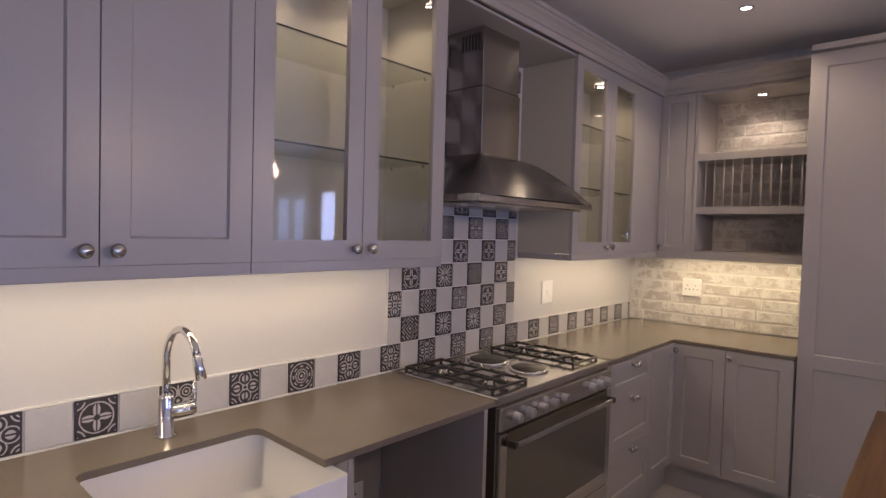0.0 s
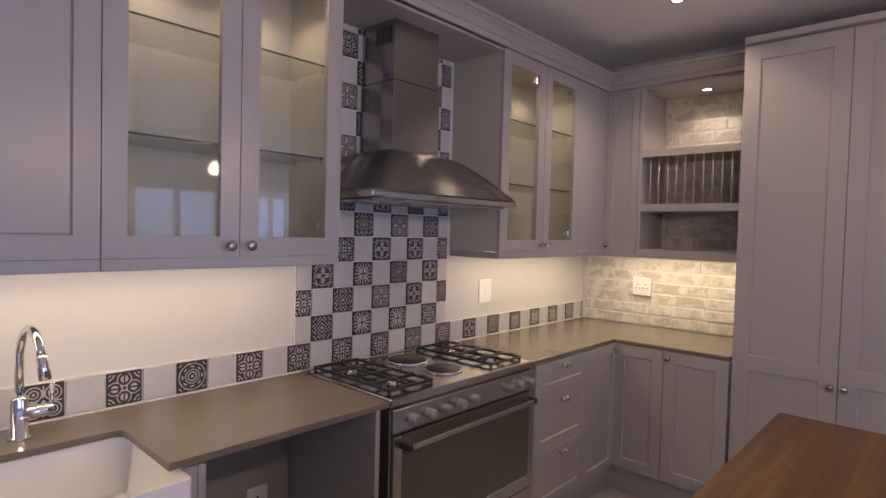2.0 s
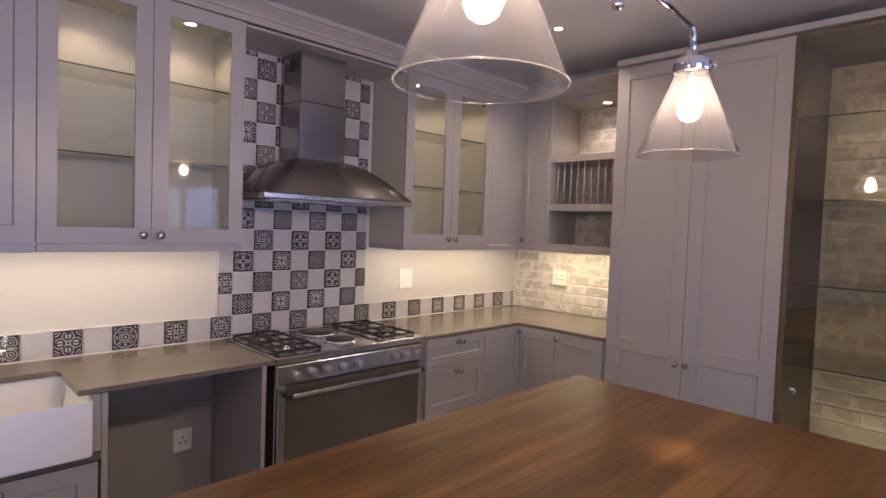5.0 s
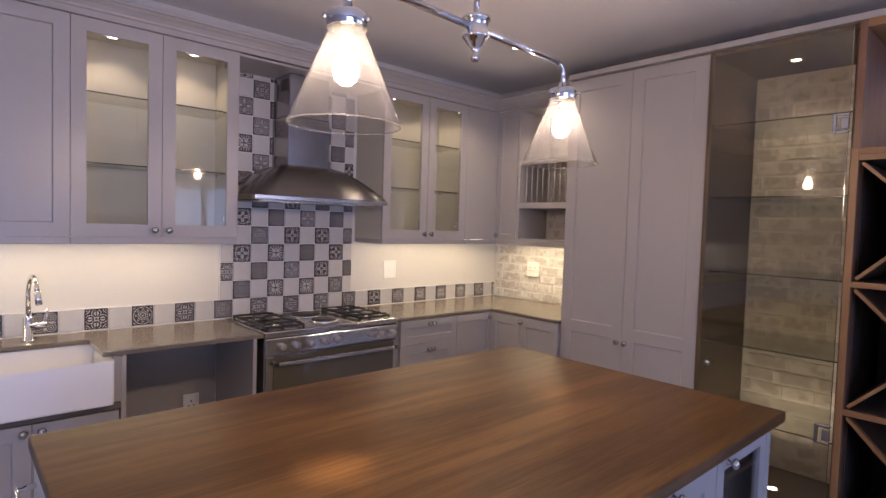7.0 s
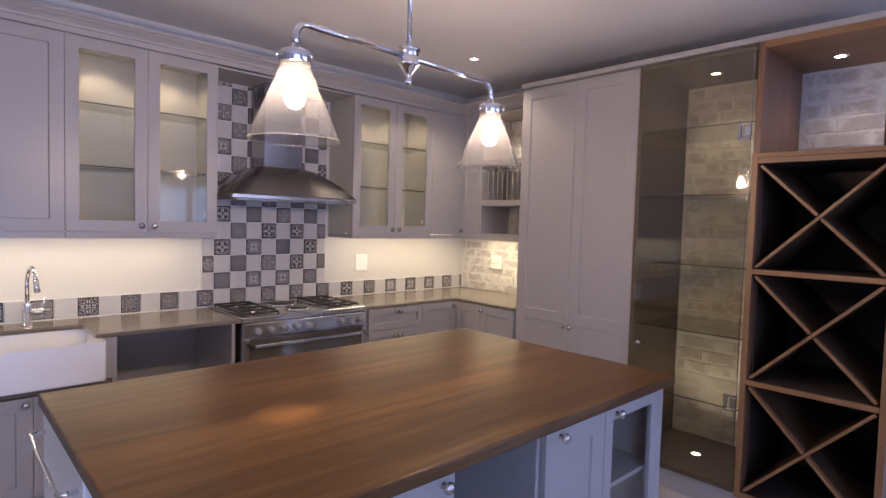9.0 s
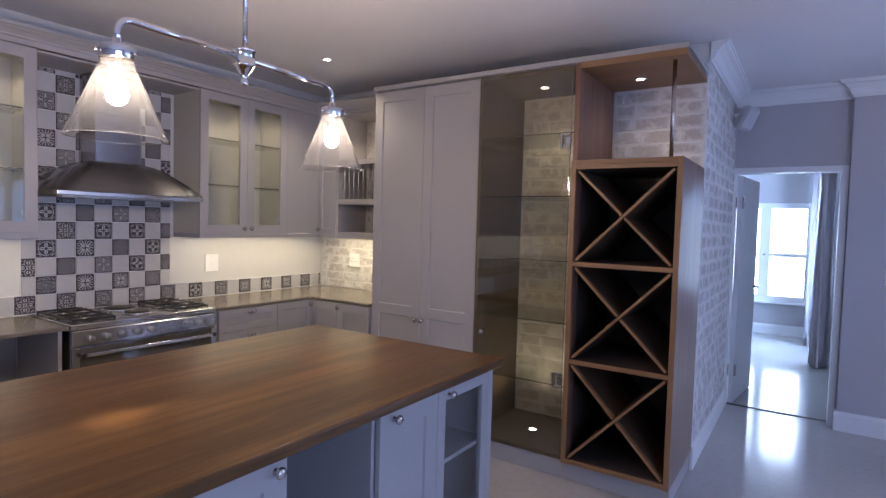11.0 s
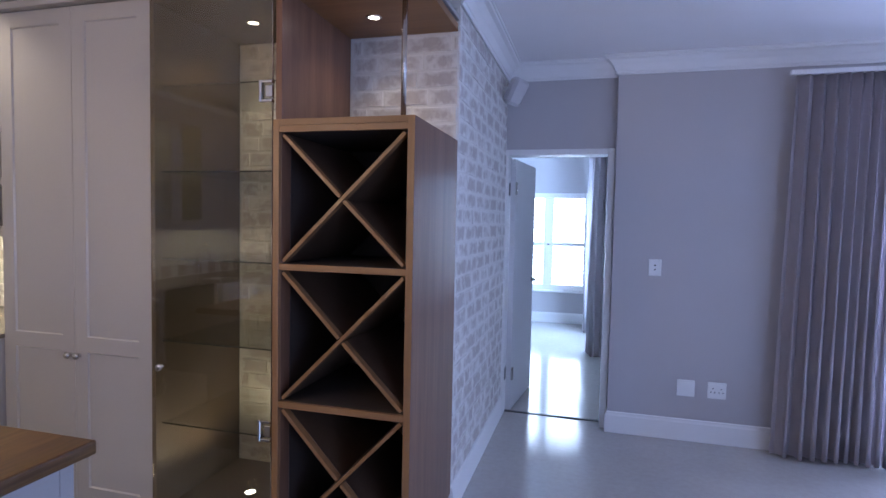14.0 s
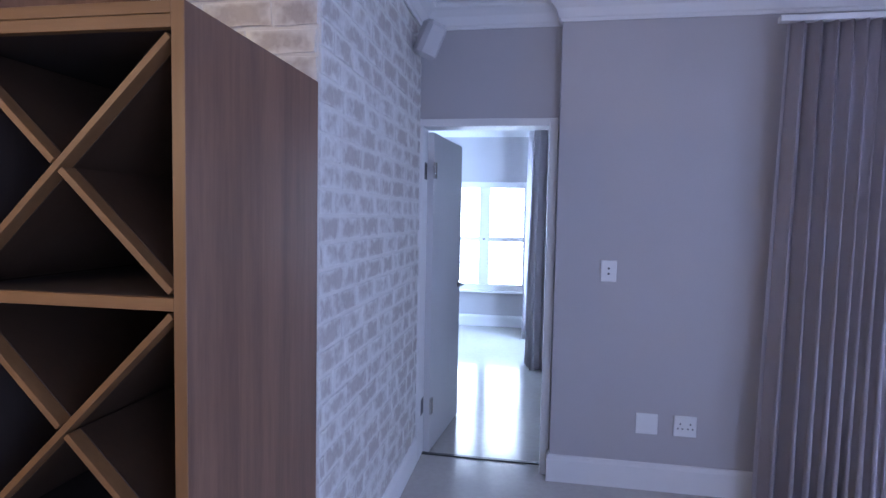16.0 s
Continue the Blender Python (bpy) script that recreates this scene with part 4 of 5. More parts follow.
for y in (SY0 + 0.046, SY1 - 0.046):
    part("bracket", box(SX + 0.0225, SX + 0.064, y - 0.011, y + 0.011, 0.725, 0.751, 0.004), BLACK, hd, "black plastic handle end")
part("badge", box(SX + 0.0221, SX + 0.024, 2.335, 2.385, 0.345, 0.358, 0.0005), PEWTER, od)
part("drawer", box(SX + 0.001, SX + 0.020, SY0 + 0.002, SY1 - 0.002, 0.105, 0.318, 0.003), STEEL_Y, ck)


def burner(cx, cy, r):
    bm = lathe([(0, 0), (r * 1.35, 0), (r * 1.3, 0.004), (r, 0.006), (r, 0.014), (0, 0.014)], pose(cx, cy, 0.908), 24)
    b = part("burner", bm, PEWTER, ck)
    part("burner_cap", lathe([(0, 0.0145), (r * 0.9, 0.0145), (r * 0.88, 0.021), (r * 0.6, 0.0235), (0, 0.0235)], pose(cx, cy, 0.908), 24), IRON, b)


for cx, cy, r in ((-1.30, 2.06, 0.036), (-1.05, 2.06, 0.026), (-1.30, 2.66, 0.026), (-1.05, 2.66, 0.036)):
    burner(cx, cy, r)
for cx, r in ((-1.285, 0.088), (-1.062, 0.075)):
    h = part("hotplate", lathe([(0, 0.012), (r * 0.2, 0.012), (r * 0.24, 0.0105), (r * 0.95, 0.0125), (r, 0.010), (r, 0.001), (0, 0.001)], pose(cx, 2.36, 0.908), 32), PLATE, ck)
    part("rim", lathe([(r + 0.001, 0.0), (r + 0.012, 0.0), (r + 0.009, 0.007), (r + 0.001, 0.008)], pose(cx, 2.36, 0.908), 32), CHROME, h)
for cy in (2.06, 2.66):
    g = bmesh.new()
    z0, z1 = 0.917, 0.928
    y0, y1, x0, x1 = cy - 0.115, cy + 0.115, -1.415, -0.945
    for it in ((x0, x1, y0, y0 + 0.010), (x0, x1, y1 - 0.010, y1), (x0, x0 + 0.010, y0, y1), (x1 - 0.010, x1, y0, y1), (-1.185, -1.175, y0, y1), (x0, x1, cy - 0.005, cy + 0.005)):
        box(*it, z0, z1, 0.002, g)
    for cx in (-1.30, -1.05):
        for s in (-1, 1):
            box(cx - 0.005, cx + 0.005, cy + (0.03 if s > 0 else -0.115), cy + (0.115 if s > 0 else -0.03), z0 + 0.001, z1 + 0.003, 0.002, g)
    for bx in (x0 + 0.05, x0 + 0.115, x0 + 0.18, x0 + 0.29, x0 + 0.355, x0 + 0.42):
        for by in (y0 + 0.005, cy, y1 - 0.005):
            box(bx - 0.007, bx + 0.007, by - 0.004, by + 0.004, z1 - 0.001, z1 + 0.006, 0.002, g)
    for x in (x0, x1 - 0.012):
        for y in (y0, y1 - 0.012):
            box(x, x + 0.012, y, y + 0.012, 0.909, z0, 0.001, g)
    part("grate", g, IRON, ck, "black cast iron pan grate")

# ---- extractor hood ----
hd = thing("extractor_hood", (-1.22, 2.335, 1.62), "stainless steel chimney extractor hood", "extractor hood")
HC = 2.335
part("rim", box(XW + 0.014, -1.0, HC - 0.440, HC + 0.440, 1.622, 1.648, 0.004, None, 0, 2), STEEL_Y, hd)
bm, rings = bmesh.new(), []
for i in range(15):
    s = i / 14
    k = (1 - s) ** 0.66
    hw, fx = 0.150 + 0.288 * k, -1.225 + 0.223 * (1 - s) ** 0.72
    z = 1.649 + 0.196 * s
    pts, nx = [], 8
    for j in range(nx + 1):
        q = -1 + 2 * j / nx
        bow = 0.012 * (1 - q * q) * k
        pts.append((fx + bow, HC + hw * q, z))
    pts = [(XW + 0.014, HC - hw, z)] + pts + [(XW + 0.014, HC + hw, z)]
    rings.append([bm.verts.new(p) for p in pts])
for a, b in zip(rings, rings[1:]):
    for j in range(len(a) - 1):
        bm.faces.new((a[j], a[j + 1], b[j + 1], b[j])).smooth = True
part("canopy", bm, STEEL_HOOD, hd)
part("chimney", box(XW + 0.014, -1.232, HC - 0.140, HC + 0.140, 1.835, 2.14, 0.003), STEEL_HOOD, hd)
part("chimney_sleeve", box(XW + 0.014, -1.238, HC - 0.134, HC + 0.134, 2.141, 2.397, 0.003), STEEL_HOOD, hd)
part("vent_slots", boxes([(-1.36 + i * 0.018, -1.352 + i * 0.018, HC - 0.1355, HC - 0.1335, 2.30, 2.37) for i in range(6)]), BLACK, hd)
part("filter", box(XW + 0.06, -1.04, HC - 0.40, HC + 0.40, 1.614, 1.621, 0.001), PEWTER, hd, "metal grease filter")

# ---- sockets and switches ----


def plate(name, label, m, w, h, holes=(), rocker=False):
    t = thing(name, m.translation, label, "switch" if rocker else "socket", "wall plates")
    part("plate", boxes([(-w / 2, w / 2, -0.010, -0.0005, -h / 2, h / 2)], 0.003, m), SOCKET, t)
    if rocker:
        part("rocker", boxes([(-0.011, 0.011, -0.014, -0.0105, -0.016, 0.016)], 0.002, m), SOCKET, t)
    for i, (x, z, r) in enumerate(holes):
        part("pin_hole", lathe([(0, 0), (r, 0), (r, 0.0012), (0, 0.0012)], m @ pose(x, -0.0102, z, 90), 10), BLACK, t)
    return t


PINS = [(cx + dx, dz, 0.004) for cx in (-0.026, 0.026) for dx, dz in ((0, 0.014), (-0.012, -0.012), (0.012, -0.012))]
PIN3 = [(0, 0.014, 0.005), (-0.013, -0.012, 0.005), (0.013, -0.012, 0.005)]
plate("isolator_switch", "white isolator switch on the plaster splashback", pose(XW, 3.145, 1.163) @ R90, 0.115, 0.135, (), True)
plate("double_socket", "white double wall socket on the washed brick", pose(-1.02, YB - 0.012, 1.163), 0.125, 0.12, PINS)
plate("wall_socket", "white single wall socket in the appliance gap", pose(XW + 0.006, 1.722, 0.42) @ R90, 0.088, 0.112, PIN3)
plate("light_switch", "white double light switch on the grey wall", pose(2.952, 5.78, 1.208), 0.085, 0.118, [(0, 0.016, 0.006), (0, -0.014, 0.006)])
plate("blank_plate", "white blank wall plate above the skirting", pose(3.185, 5.78, 0.372), 0.115, 0.115)
plate("double_socket", "white double wall socket above the skirting", pose(3.385, 5.78, 0.372), 0.118, 0.115, PINS)
sen = thing("alarm_sensor", (1.95, 5.55, 2.42), "small pale grey alarm sensor on a wall bracket", "sensor")
sm = pose(1.968, 5.575, 2.425, 22, 14, 42)
part("housing", boxes([(-0.060, 0.060, -0.05, 0.05, -0.095, 0.095)], 0.022, sm), SENSOR, sen)
part("bracket", tube([(XB + 0.012, 5.60, 2.46), (1.93, 5.59, 2.455)], 0.012, 10), SOCKET, sen)

# ---- tall units ----
YT = 3.69
m = pose(-0.283, YT + 0.02, 0)
tl = thing("tall_cabinet", (0.16, 4.0, 0), "tall grey painted larder cupboard with two panelled doors", "cabinet")
carcass(tl, m, 0.89, 0.57, 0.12, 2.467, PAINT)
cab_door(tl, m, 0.0, 0.445, 0.12, 2.465, (0.418, 0.832), midrails=(0.885,), stile=0.072)
cab_door(tl, m, 0.445, 0.89, 0.12, 2.465, (0.472, 0.832), midrails=(0.885,), stile=0.072)
part("plinth", boxes([(0, 0.89, 0.02, 0.04, 0, 0.118)], 0.001, m), PAINT, tl)
structure("trim_tall_top", boxes([(-0.275, 1.868, 3.645 + 0.01, YT + 0.02, 2.469, 2.500), (-0.275, 1.868, YT + 0.02, YB - 0.02, 2.480, 2.500)], 0.002), PAINT, "grey painted fascia board over the tall units")

dc = thing("display_cabinet", (0.94, 4.0, 0), "tall walnut display cabinet with a smoked glass door and glass shelves", "cabinet")
ZD0, ZD1 = 0.115, 2.467
part("body", boxes([(0.609, 0.632, 3.685, YB - 0.014, ZD0, ZD1), (0.632, 1.262, 3.685, YB - 0.014, ZD1 - 0.025, ZD1), (0.632, 1.262, 3.685, YB - 0.014, ZD0, ZD0 + 0.025)], 0.001), BRONZE, dc)
part("side_lining", box(1.2455, 1.262, 3.700, YB - 0.016, ZD0 + 0.026, ZD1 - 0.026, 0.001), BRONZE, dc)
part("plinth", box(0.609, 1.262, 3.70, 3.72, 0, ZD0 - 0.002, 0.001), PAINT, dc)
gd = part("glass_door", box(0.636, 1.240, 3.660, 3.668, ZD0 + 0.01, ZD1 - 0.01), SMOKED, dc, "frameless smoked glass door")
for z in (2.025, 0.60):
    part("hinge", boxes([(1.182, 1.194, 3.652, 3.676, z - 0.045, z + 0.045), (1.194, 1.2425, 3.652, 3.676, z + 0.033, z + 0.045), (1.194, 1.2425, 3.652, 3.676, z - 0.045, z - 0.033), (1.212, 1.2425, 3.655, 3.673, z - 0.024, z + 0.024)], 0.002), CHROME, gd)
part("polished_edge", box(1.2402, 1.2418, 3.660, 3.668, ZD0 + 0.01, ZD1 - 0.01), CHROME, gd, "bright polished glass edge")
shared("knob", KNOB, gd, pose(0.690, 3.660, 0.830))
me = pose(0, 0, 0)
for z in (2.08, 1.70, 1.306, 0.929, 0.545):
    glass_shelf(dc, me, 0.634, 1.258, 3.72, YB - 0.02, z)
recessed_spot("cabinet_spotlight", 0.92, 4.00, ZD1 - 0.026, "small round warm spotlight inside the display cabinet")
recessed_spot("floor_spotlight", 0.93, 3.97, ZD0 + 0.026, "small round warm uplight in the display cabinet floor", -1)

wrk = thing("wine_rack", (1.566, 3.96, 0), "three-tier walnut wine rack with crossed dividers", "wine rack")
RX0, RX1, RY0, RY1 = 1.264, 1.870, 3.630, YB - 0.016
zs = (0.150, 0.745, 1.318, 1.878)
part("side_panel", box(RX0, RX0 + 0.028, RY0 + 0.02, RY1, 0.115, 2.467, 0.001), OAK, wrk)
part("side_panel", box(RX1 - 0.028, RX1, RY0 + 0.003, RY1, 0.122, 1.904, 0.001), OAK, wrk)
part("edge_strip", box(RX0, RX0 + 0.028, RY0, RY0 + 0.019, 0.12, 1.904, 0.002), OAK_Z, wrk)
part("edge_strip", box(RX1 - 0.028, RX1, RY0, RY0 + 0.0025, 0.12, 1.904, 0.0005), OAK_Z, wrk)
# Shelves and back carry the painted shade; only their front edges stay pale
for z in (*zs, ):
    sf = part("shelf", box(RX0 + 0.0285, RX1 - 0.0285, RY0 + 0.020, RY1 - 0.012, z - 0.026, z, 0.001), RACK_SHADE, wrk)
    part("edge_strip", box(RX0 + 0.0285, RX1 - 0.0285, RY0 + 0.001, RY0 + 0.0195, z - 0.026, z, 0.001), OAK_X, sf, "pale oak edge")
part("shelf", box(RX0 + 0.0285, RX1 - 0.0285, RY0, RY1, 1.879, 1.904, 0.001), OAK_X, wrk)
part("back_panel", box(RX0 + 0.029, RX1 - 0.029, RY1 - 0.010, RY1, 0.125, 1.875), RACK_SHADE, wrk, "walnut back panel darkened for the shade inside")
# Liners begin 9 cm in: from there back the sides' shade is painted
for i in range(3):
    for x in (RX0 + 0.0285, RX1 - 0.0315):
        part("shade_liner", box(x, x + 0.003, RY0 + 0.09, RY1 - 0.012, zs[i] + 0.001, zs[i + 1] - 0.027), RACK_SHADE, wrk)
for i in range(3):
    za, zb = zs[i] + 0.001, zs[i + 1] - 0.027
    xa, xb = RX0 + 0.032, RX1 - 0.032
    w, h = xb - xa, zb - za
    ln, an = math.hypot(w, h), math.atan2(h, w)
    for s in (1, -1):
        mm = Matrix.Translation(((xa + xb) / 2, 0, (za + zb) / 2)) @ Matrix.Rotation(-an * s, 4, "Y")
        segs = [(-ln / 2 + 0.014, ln / 2 - 0.014)] if s > 0 else [(-ln / 2 + 0.014, -0.012), (0.012, ln / 2 - 0.014)]
        for a, b in segs:
            dv = part("divider", boxes([(a, b, RY0 + 0.0455, RY1 - 0.013, -0.0075, 0.0075)], 0.001, mm), OAK_SHADED, wrk)
            # Pale oak edge, made 35 mm deep to stand for the lit front
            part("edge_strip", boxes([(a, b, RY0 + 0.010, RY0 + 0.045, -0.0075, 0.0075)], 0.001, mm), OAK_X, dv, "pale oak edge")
part("plinth", box(RX0, RX1 - 0.01, 3.70, 3.72, 0, 0.114, 0.001), PAINT, wrk)
part("plinth", box(RX1 - 0.028, RX1 - 0.01, 3.72, RY1, 0, 0.114, 0.001), PAINT, wrk)
part("canopy", box(RX0 + 0.029, 1.862, 3.650, RY1, 2.432, 2.467, 0.001), OAK_X, wrk, "walnut canopy board over the rack")
part("post", tube([(1.788, 3.728, 1.905), (1.788, 3.728, 2.431)], 0.011, 14), STEEL_Z, wrk, "thin steel post")
recessed_spot("canopy_spotlight", 1.53, 4.03, 2.431, "small round warm spotlight in the walnut canopy")
recessed_spot("ceiling_spotlight", -0.53, 3.43, H - 0.001, "small round recessed ceiling spotlight")

# ---- island ----
IX0, IX1, IY0, IY1, ZI = 0.115, 1.318, 0.812, 2.745, 0.926
isl = thing("island_worktop", (0.72, 1.74, 0.888), "thick walnut island worktop with eased edges", "worktop")
part("slab", box(IX0, IX1, IY0, IY1, 0.888, ZI, 0.006, None, 0, 3), TOP_WOOD, isl)
ib = thing("kitchen_island", (0.72, 1.74, 0), "pale grey painted kitchen island with cupboards and open bays", "kitchen island")
ex = 1.288
m = pose(ex - 0.02, 0, 0) @ R90
y_a, y_b, y_c, y_d = 2.270, 1.918, 1.540, 1.185
for it in ((0.165, 0.70, 0.84, 2.705, 0.10, 0.886), (0.70, ex - 0.02, 2.687, 2.705, 0.10, 0.886), (0.70, ex - 0.02, y_a - 0.009, y_a + 0.009, 0.10, 0.886),
                    (0.70, ex - 0.02, y_b - 0.009, y_b + 0.009, 0.10, 0.886), (0.70, ex - 0.02, y_c - 0.009, y_c + 0.009, 0.10, 0.886),
                    (0.70, ex - 0.02, 0.84, y_c - 0.009, 0.10, 0.886), (0.70, ex - 0.02, y_b + 0.009, 2.687, 0.10, 0.118), (0.70, ex - 0.02, y_c + 0.009, y_b - 0.009, 0.10, 0.112), ):
    part("carcass_panel", box(*it, 0.001), ISLAND_PAINT, ib)
part("plinth", boxes([(0.20, ex - 0.06, 0.87, 2.665, 0.0, 0.099)]), ISLAND_PAINT, ib)
part("shelf", box(0.72, ex - 0.03, y_a + 0.010, 2.686, 0.555, 0.573, 0.001), ISLAND_PAINT, ib)
part("post", box(ex - 0.019, ex, 2.665, 2.705, 0.10, 0.886, 0.002), ISLAND_PAINT, ib)
cab_door(ib, m, y_a, 2.665, 0.105, 0.884, (y_a + 0.075, 0.850), True, ISLAND_PAINT, stile=0.052)
cab_door(ib, m, y_b + 0.01, y_a, 0.105, 0.884, (y_b + 0.085, 0.850), False, ISLAND_PAINT, stile=0.075)
cab_door(ib, m, y_d, y_c, 0.105, 0.884, (y_c - 0.04, 0.850), False, ISLAND_PAINT, stile=0.075)
cab_door(ib, m, 0.842, y_d, 0.105, 0.884, (y_d - 0.04, 0.850), False, ISLAND_PAINT, stile=0.075)
app = thing("dishwasher", (0.47, 0.83, 0.1), "white built-in dishwasher front with a chrome bar handle", "dishwasher")
part("front", box(0.172, 0.768, 0.819, 0.8385, 0.11, 0.878, 0.004), SOCKET, app)
hb = tube([(0.225, 0.8185, 0.832), (0.225, 0.790, 0.832), (0.228, 0.781, 0.832), (0.238, 0.777, 0.832), (0.702, 0.777, 0.832), (0.712, 0.781, 0.832), (0.715, 0.790, 0.832), (0.715, 0.8185, 0.832)], 0.0065, 12)
part("handle", hb, CHROME, app)

# ---- island pendant ----
LX, LA, LB, LH = 0.748, 1.345, 2.250, 1.790
pd = thing("pendant_light", (LX, LH, 2.068), "chrome bar pendant with two clear glass cone shades", "pendant light")
pd.rotation_euler[2] = radians(3.5)
part("ceiling_rose", lathe([(0, 0), (0.058, 0), (0.058, -0.012), (0.050, -0.022), (0.014, -0.028), (0, -0.028)], pose(LX, LH, H), 28), CHROME, pd)
part("rod", tube([(LX, LH, 2.108), (LX, LH, H - 0.02)], 0.0085, 14), CHROME, pd)
part("hub", lathe([(0, 1.984), (0.010, 1.986), (0.014, 1.996), (0.010, 2.007), (0.008, 2.012), (0.016, 2.024), (0.026, 2.036), (0.034, 2.048), (0.039, 2.052), (0.040, 2.058), (0.035, 2.061), (0.035, 2.098), (0.041, 2.101), (0.041, 2.110), (0.016, 2.115), (0, 2.115)], pose(LX, LH, 0), 28), CHROME, pd)
for s, y in ((-1, LA), (1, LB)):
    pts = [(LX, LH + s * 0.025, 2.080), (LX, LH + s * 0.30, 2.080)]
    cy = y - s * 0.045
    pts += [(LX, cy + s * 0.045 * math.sin(a), 2.080 - 0.045 * (1 - math.cos(a))) for a in (math.pi / 2 * i / 8 for i in range(9))]
    pts.append((LX, y, 1.998))
    part("arm", tube(pts, 0.0102, 14), CHROME, pd)
    pl = pose(LX, y, 0)
    cap = part("gallery", lathe([(0, 2.018), (0.013, 2.018), (0.015, 1.998), (0.040, 1.996), (0.047, 1.992), (0.048, 1.988), (0.048, 1.960), (0.046, 1.957), (0.044, 1.960), (0.044, 1.984), (0, 1.986)], pl, 32), CHROME, pd, "chrome gallery with thumb screws")
    for a in (0.4, 2.5, 4.6):
        d = Vector((math.cos(a), math.sin(a), 0))
        c = Vector((LX, y, 1.976))
        part("thumb_screw", tube([c + d * 0.046, c + d * 0.052, c + d * 0.053, c + d * 0.061], [0.003, 0.003, 0.006, 0.006], 10), CHROME, cap)
    sh = part("shade", lathe([(0.039, 1.980), (0.040, 1.960), (0.044, 1.948), (0.1305, 1.742), (0.1325, 1.739), (0.132, 1.737), (0.1285, 1.741), (0.042, 1.946), (0.038, 1.958), (0.037, 1.979)], pl, 64), SHADE_GLASS, pd, "clear glass cone shade")
    sh.visible_shadow = False
    # ring added to draw the highlight along the shade's lower edge
    rim = part("rim", lathe([(0.1312 + 0.0014 * math.cos(k), 1.7375 + 0.0014 * math.sin(k)) for k in (2 * math.pi * i / 8 for i in range(9))], pl, 64), RIM_GLASS, sh, "thin ring of hazy glass for the bright lit edge")
    rim.visible_shadow = False
    part("lamp_holder", lathe([(0, 1.978), (0.016, 1.978), (0.018, 1.920), (0.0, 1.918)], pl, 20), PEWTER, pd)
    bulb = part("bulb", lathe([(0, 1.920), (0.012, 1.918), (0.014, 1.906), (0.024, 1.862), (0.030, 1.870), (0.030, 1.856), (0.024, 1.840), (0.012, 1.831), (0, 1.829)], pl, 20), BULB_GLOW, pd, "glowing warm bulb")
    bulb.visible_shadow = False

# ---- splashback tiles ----
P, PY, G0, TZ = 0.1126, 0.1103, 1.959, 0.905
sp = tagged(part("splashback", boxes([(XW, XW + 0.0135, -1.99, 1.912, 0.9005, 0.9055), (XW, XW + 0.0135, 2.808, YB - 0.016, 0.9005, 0.9055), (XW, XW + 0.0095, -1.99, 1.880, 1.0172, 1.0215), (XW, XW + 0.0095, 2.8075, YB - 0.016, 1.0172, 1.0215), (XW, XW + 0.0095, 1.8770, 1.8815, 1.0172, 1.372), (XW, XW + 0.004, -1.99, YB - 0.016, 0.901, 1.017), (XW, XW + 0.004, 1.8815, 2.806, 1.017, 2.397)]), GROUT, None, "white grouted splashback of plain and ornate tiles"), kind="structure")


def tile_mesh(name, material, w, h):
    bm = box(0.0, 0.007, -w / 2, w / 2, -h / 2, h / 2, 0.0012)
    me = bpy.data.meshes.new(name)
    bmesh.ops.recalc_face_normals(bm, faces=bm.faces)
    bm.to_mesh(me)
    bm.free()
    me.materials.append(material)
    return me


TP, TO = tile_mesh("plain_tile", TILE, PY - 0.0045, P - 0.0045), tile_mesh("ornate_tile", ORNATE, PY - 0.0045, P - 0.0045)
cuts = {}


def lay(i, r, y0, y1, z0, z1):
    """One tile; where it is cut at an edge, a mesh of that width."""
    odd = (i + r) % 2 == 1
    w, h = round(y1 - y0, 3), round(z1 - z0, 3)
    if w < 0.012 or h < 0.012:
        return
    if abs(w - PY) < 1e-3 and abs(h - P) < 1e-3:
        me = TO if odd else TP
    else:
        k = (odd, w, h)
        if k not in cuts:
            cuts[k] = tile_mesh("cut_tile", ORNATE if odd else TILE, w - 0.003, h - 0.003)
        me = cuts[k]
    shared("tile", me, sp, pose(XW + 0.004 + 0.0008 * math.sin(7.3 * i + 3.1 * r), (y0 + y1) / 2, (z0 + z1) / 2))


for i in range(-35, 22):
    a, b = G0 + i * PY, G0 + (i + 1) * PY
    a, b = max(a, -1.99), min(b, YB - 0.016)
    if b > a:
        lay(i, 0, a, b, TZ, TZ + P)
for r in range(1, 14):
    for i in range(-1, 8):
        a, b = max(G0 + i * PY, 1.884), min(G0 + (i + 1) * PY, 2.804)
        lay(i, r, a, b, TZ + r * P, min(TZ + (r + 1) * P, 2.396))

# ---- washed bricks ----


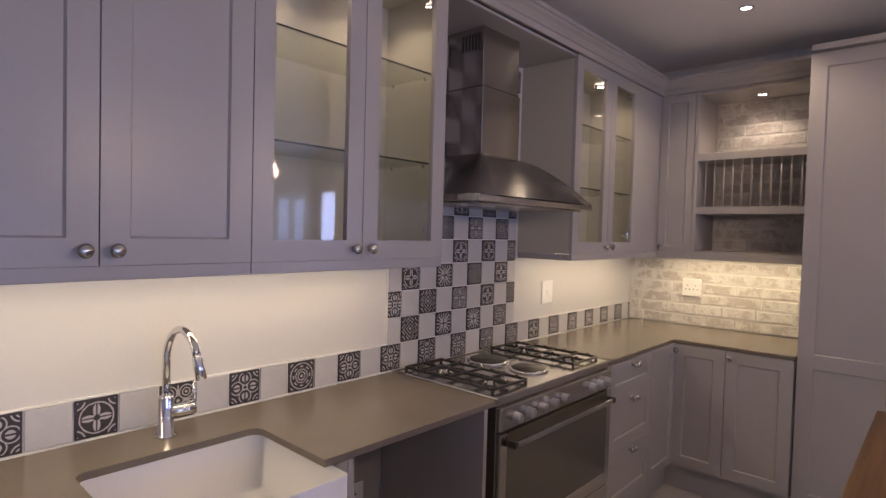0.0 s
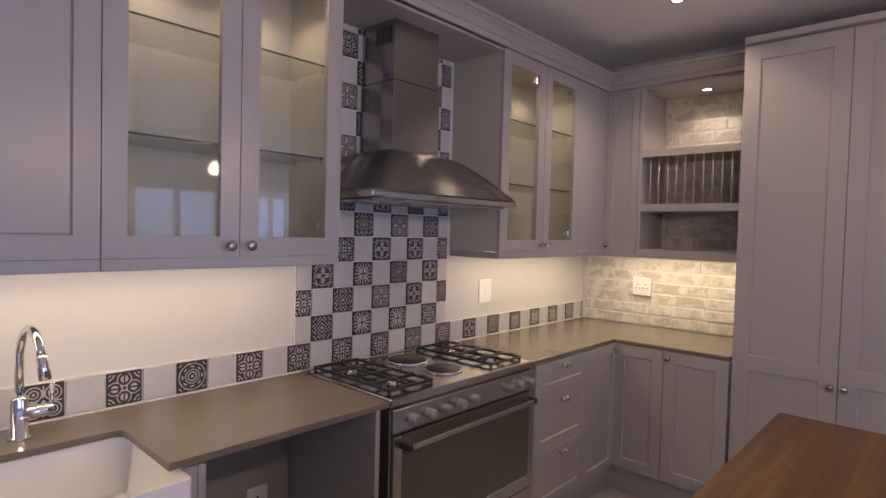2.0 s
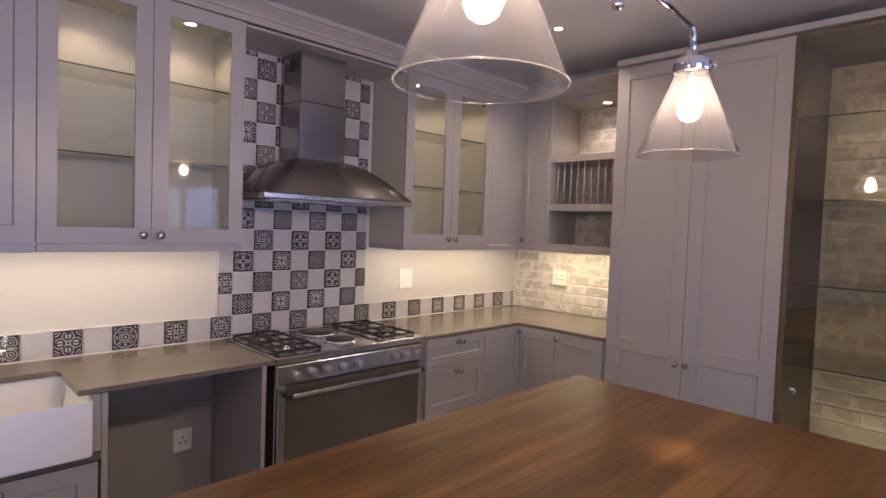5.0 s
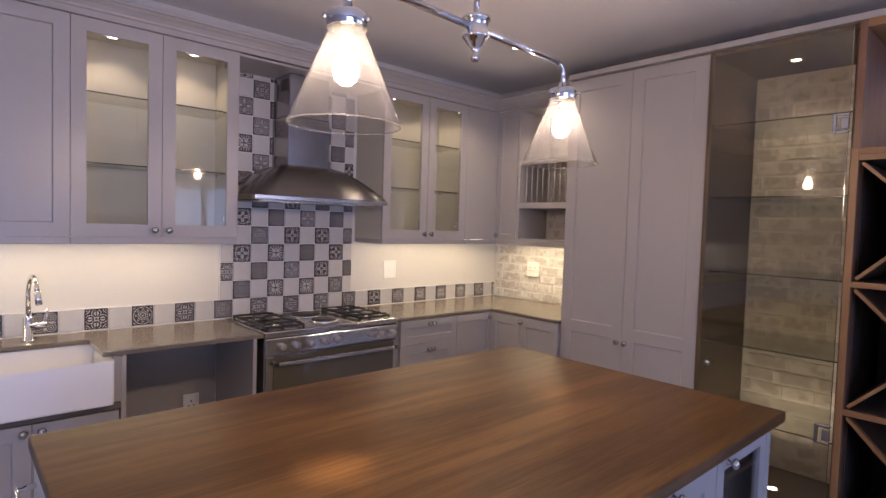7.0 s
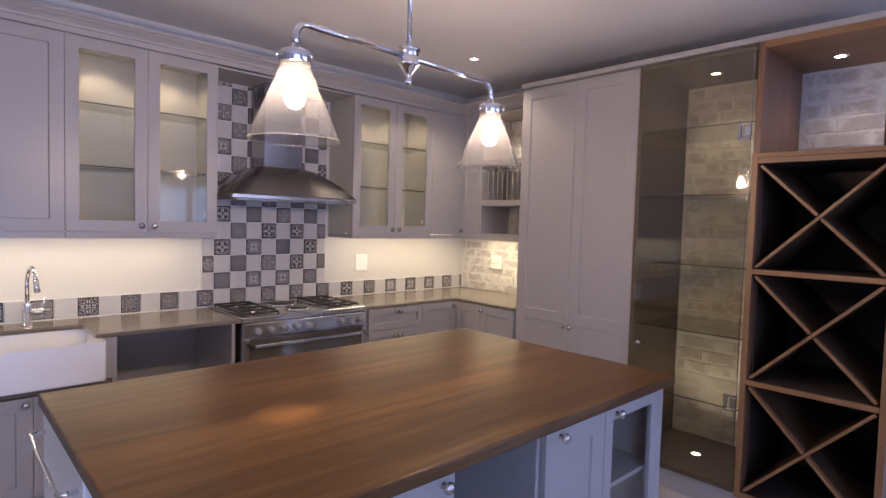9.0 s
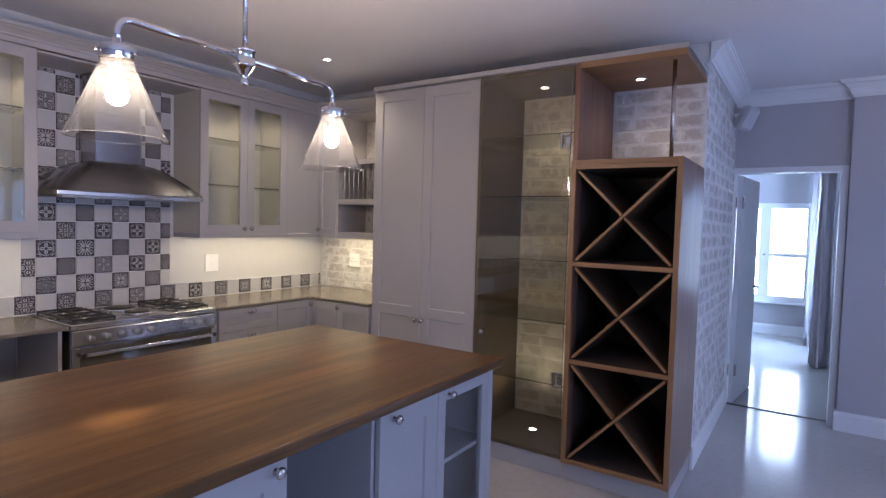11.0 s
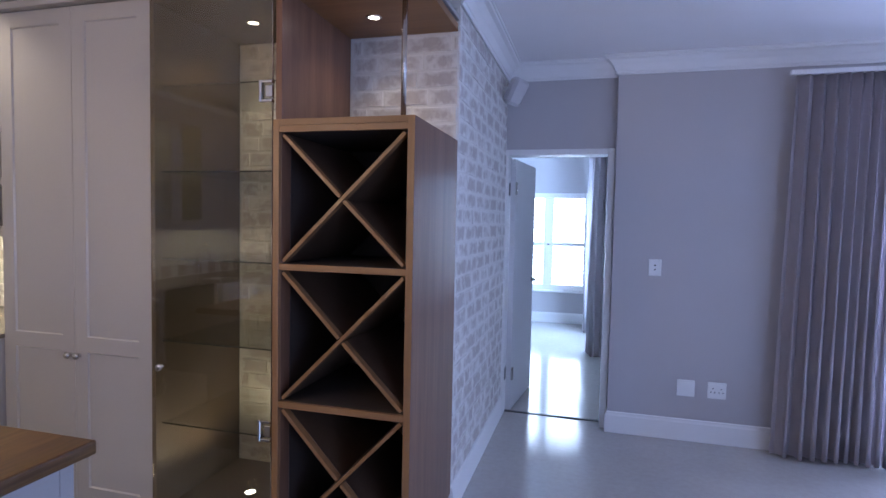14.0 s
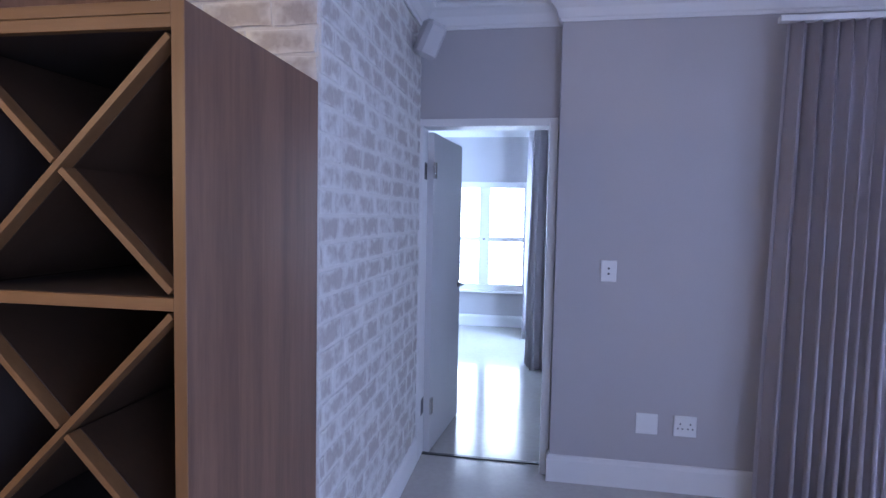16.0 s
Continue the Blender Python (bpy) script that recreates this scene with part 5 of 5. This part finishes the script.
def brick_mesh(k, material):
    rnd = random.Random(40 + k)
    L, Hh, D = 0.218, 0.076, 0.0055
    bm = box(-L / 2, L / 2, -D, 0.004, -Hh / 2, Hh / 2)
    bmesh.ops.subdivide_edges(bm, edges=[e for e in bm.edges if abs((e.verts[0].co - e.verts[1].co).x) > 0.1], cuts=2)
    for v in bm.verts:
        v.co += Vector((rnd.uniform(-0.004, 0.004), rnd.uniform(-0.002, 0.0015), rnd.uniform(-0.0035, 0.0035)))
    bmesh.ops.bevel(bm, geom=[e for e in bm.edges if all(v.co.y < -0.002 for v in e.verts)], offset=0.002, segments=1, affect="EDGES")
    bmesh.ops.recalc_face_normals(bm, faces=bm.faces)
    me = bpy.data.meshes.new("brick")
    bm.to_mesh(me)
    bm.free()
    me.materials.append(material)
    return me


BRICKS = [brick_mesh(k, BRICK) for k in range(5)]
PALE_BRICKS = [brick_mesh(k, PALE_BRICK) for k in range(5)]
lay_rnd = random.Random(9)


def brickwork(wall, m, u0, u1, z0, z1, pitch, bricks):
    """Running bond over a rectangle of a wall; local x along the wall, -y out of it."""
    L = pitch * 2.75
    r, z = 0, z0
    while z + 0.02 < z1:
        h = min(pitch, z1 - z) - 0.013
        u = u0 - (L / 2 if r % 2 else 0.0) - 0.03 * (r % 3)
        while u < u1:
            ln = L * lay_rnd.choice((1, 1, 1, 0.52, 1, 0.75))
            a, b = max(u, u0), min(u + ln, u1)
            if b - a > 0.03:
                s = pose((a + b) / 2, 0.0, z + h / 2 + 0.004, 0, 0, 0) @ Matrix.Diagonal(((b - a - 0.011) / 0.218, lay_rnd.uniform(0.75, 1.1), h / 0.076, 1))
                shared("brick", lay_rnd.choice(bricks), wall, m @ s)
            u += ln
        z += pitch
        r += 1


mback = pose(0, YB, 0)
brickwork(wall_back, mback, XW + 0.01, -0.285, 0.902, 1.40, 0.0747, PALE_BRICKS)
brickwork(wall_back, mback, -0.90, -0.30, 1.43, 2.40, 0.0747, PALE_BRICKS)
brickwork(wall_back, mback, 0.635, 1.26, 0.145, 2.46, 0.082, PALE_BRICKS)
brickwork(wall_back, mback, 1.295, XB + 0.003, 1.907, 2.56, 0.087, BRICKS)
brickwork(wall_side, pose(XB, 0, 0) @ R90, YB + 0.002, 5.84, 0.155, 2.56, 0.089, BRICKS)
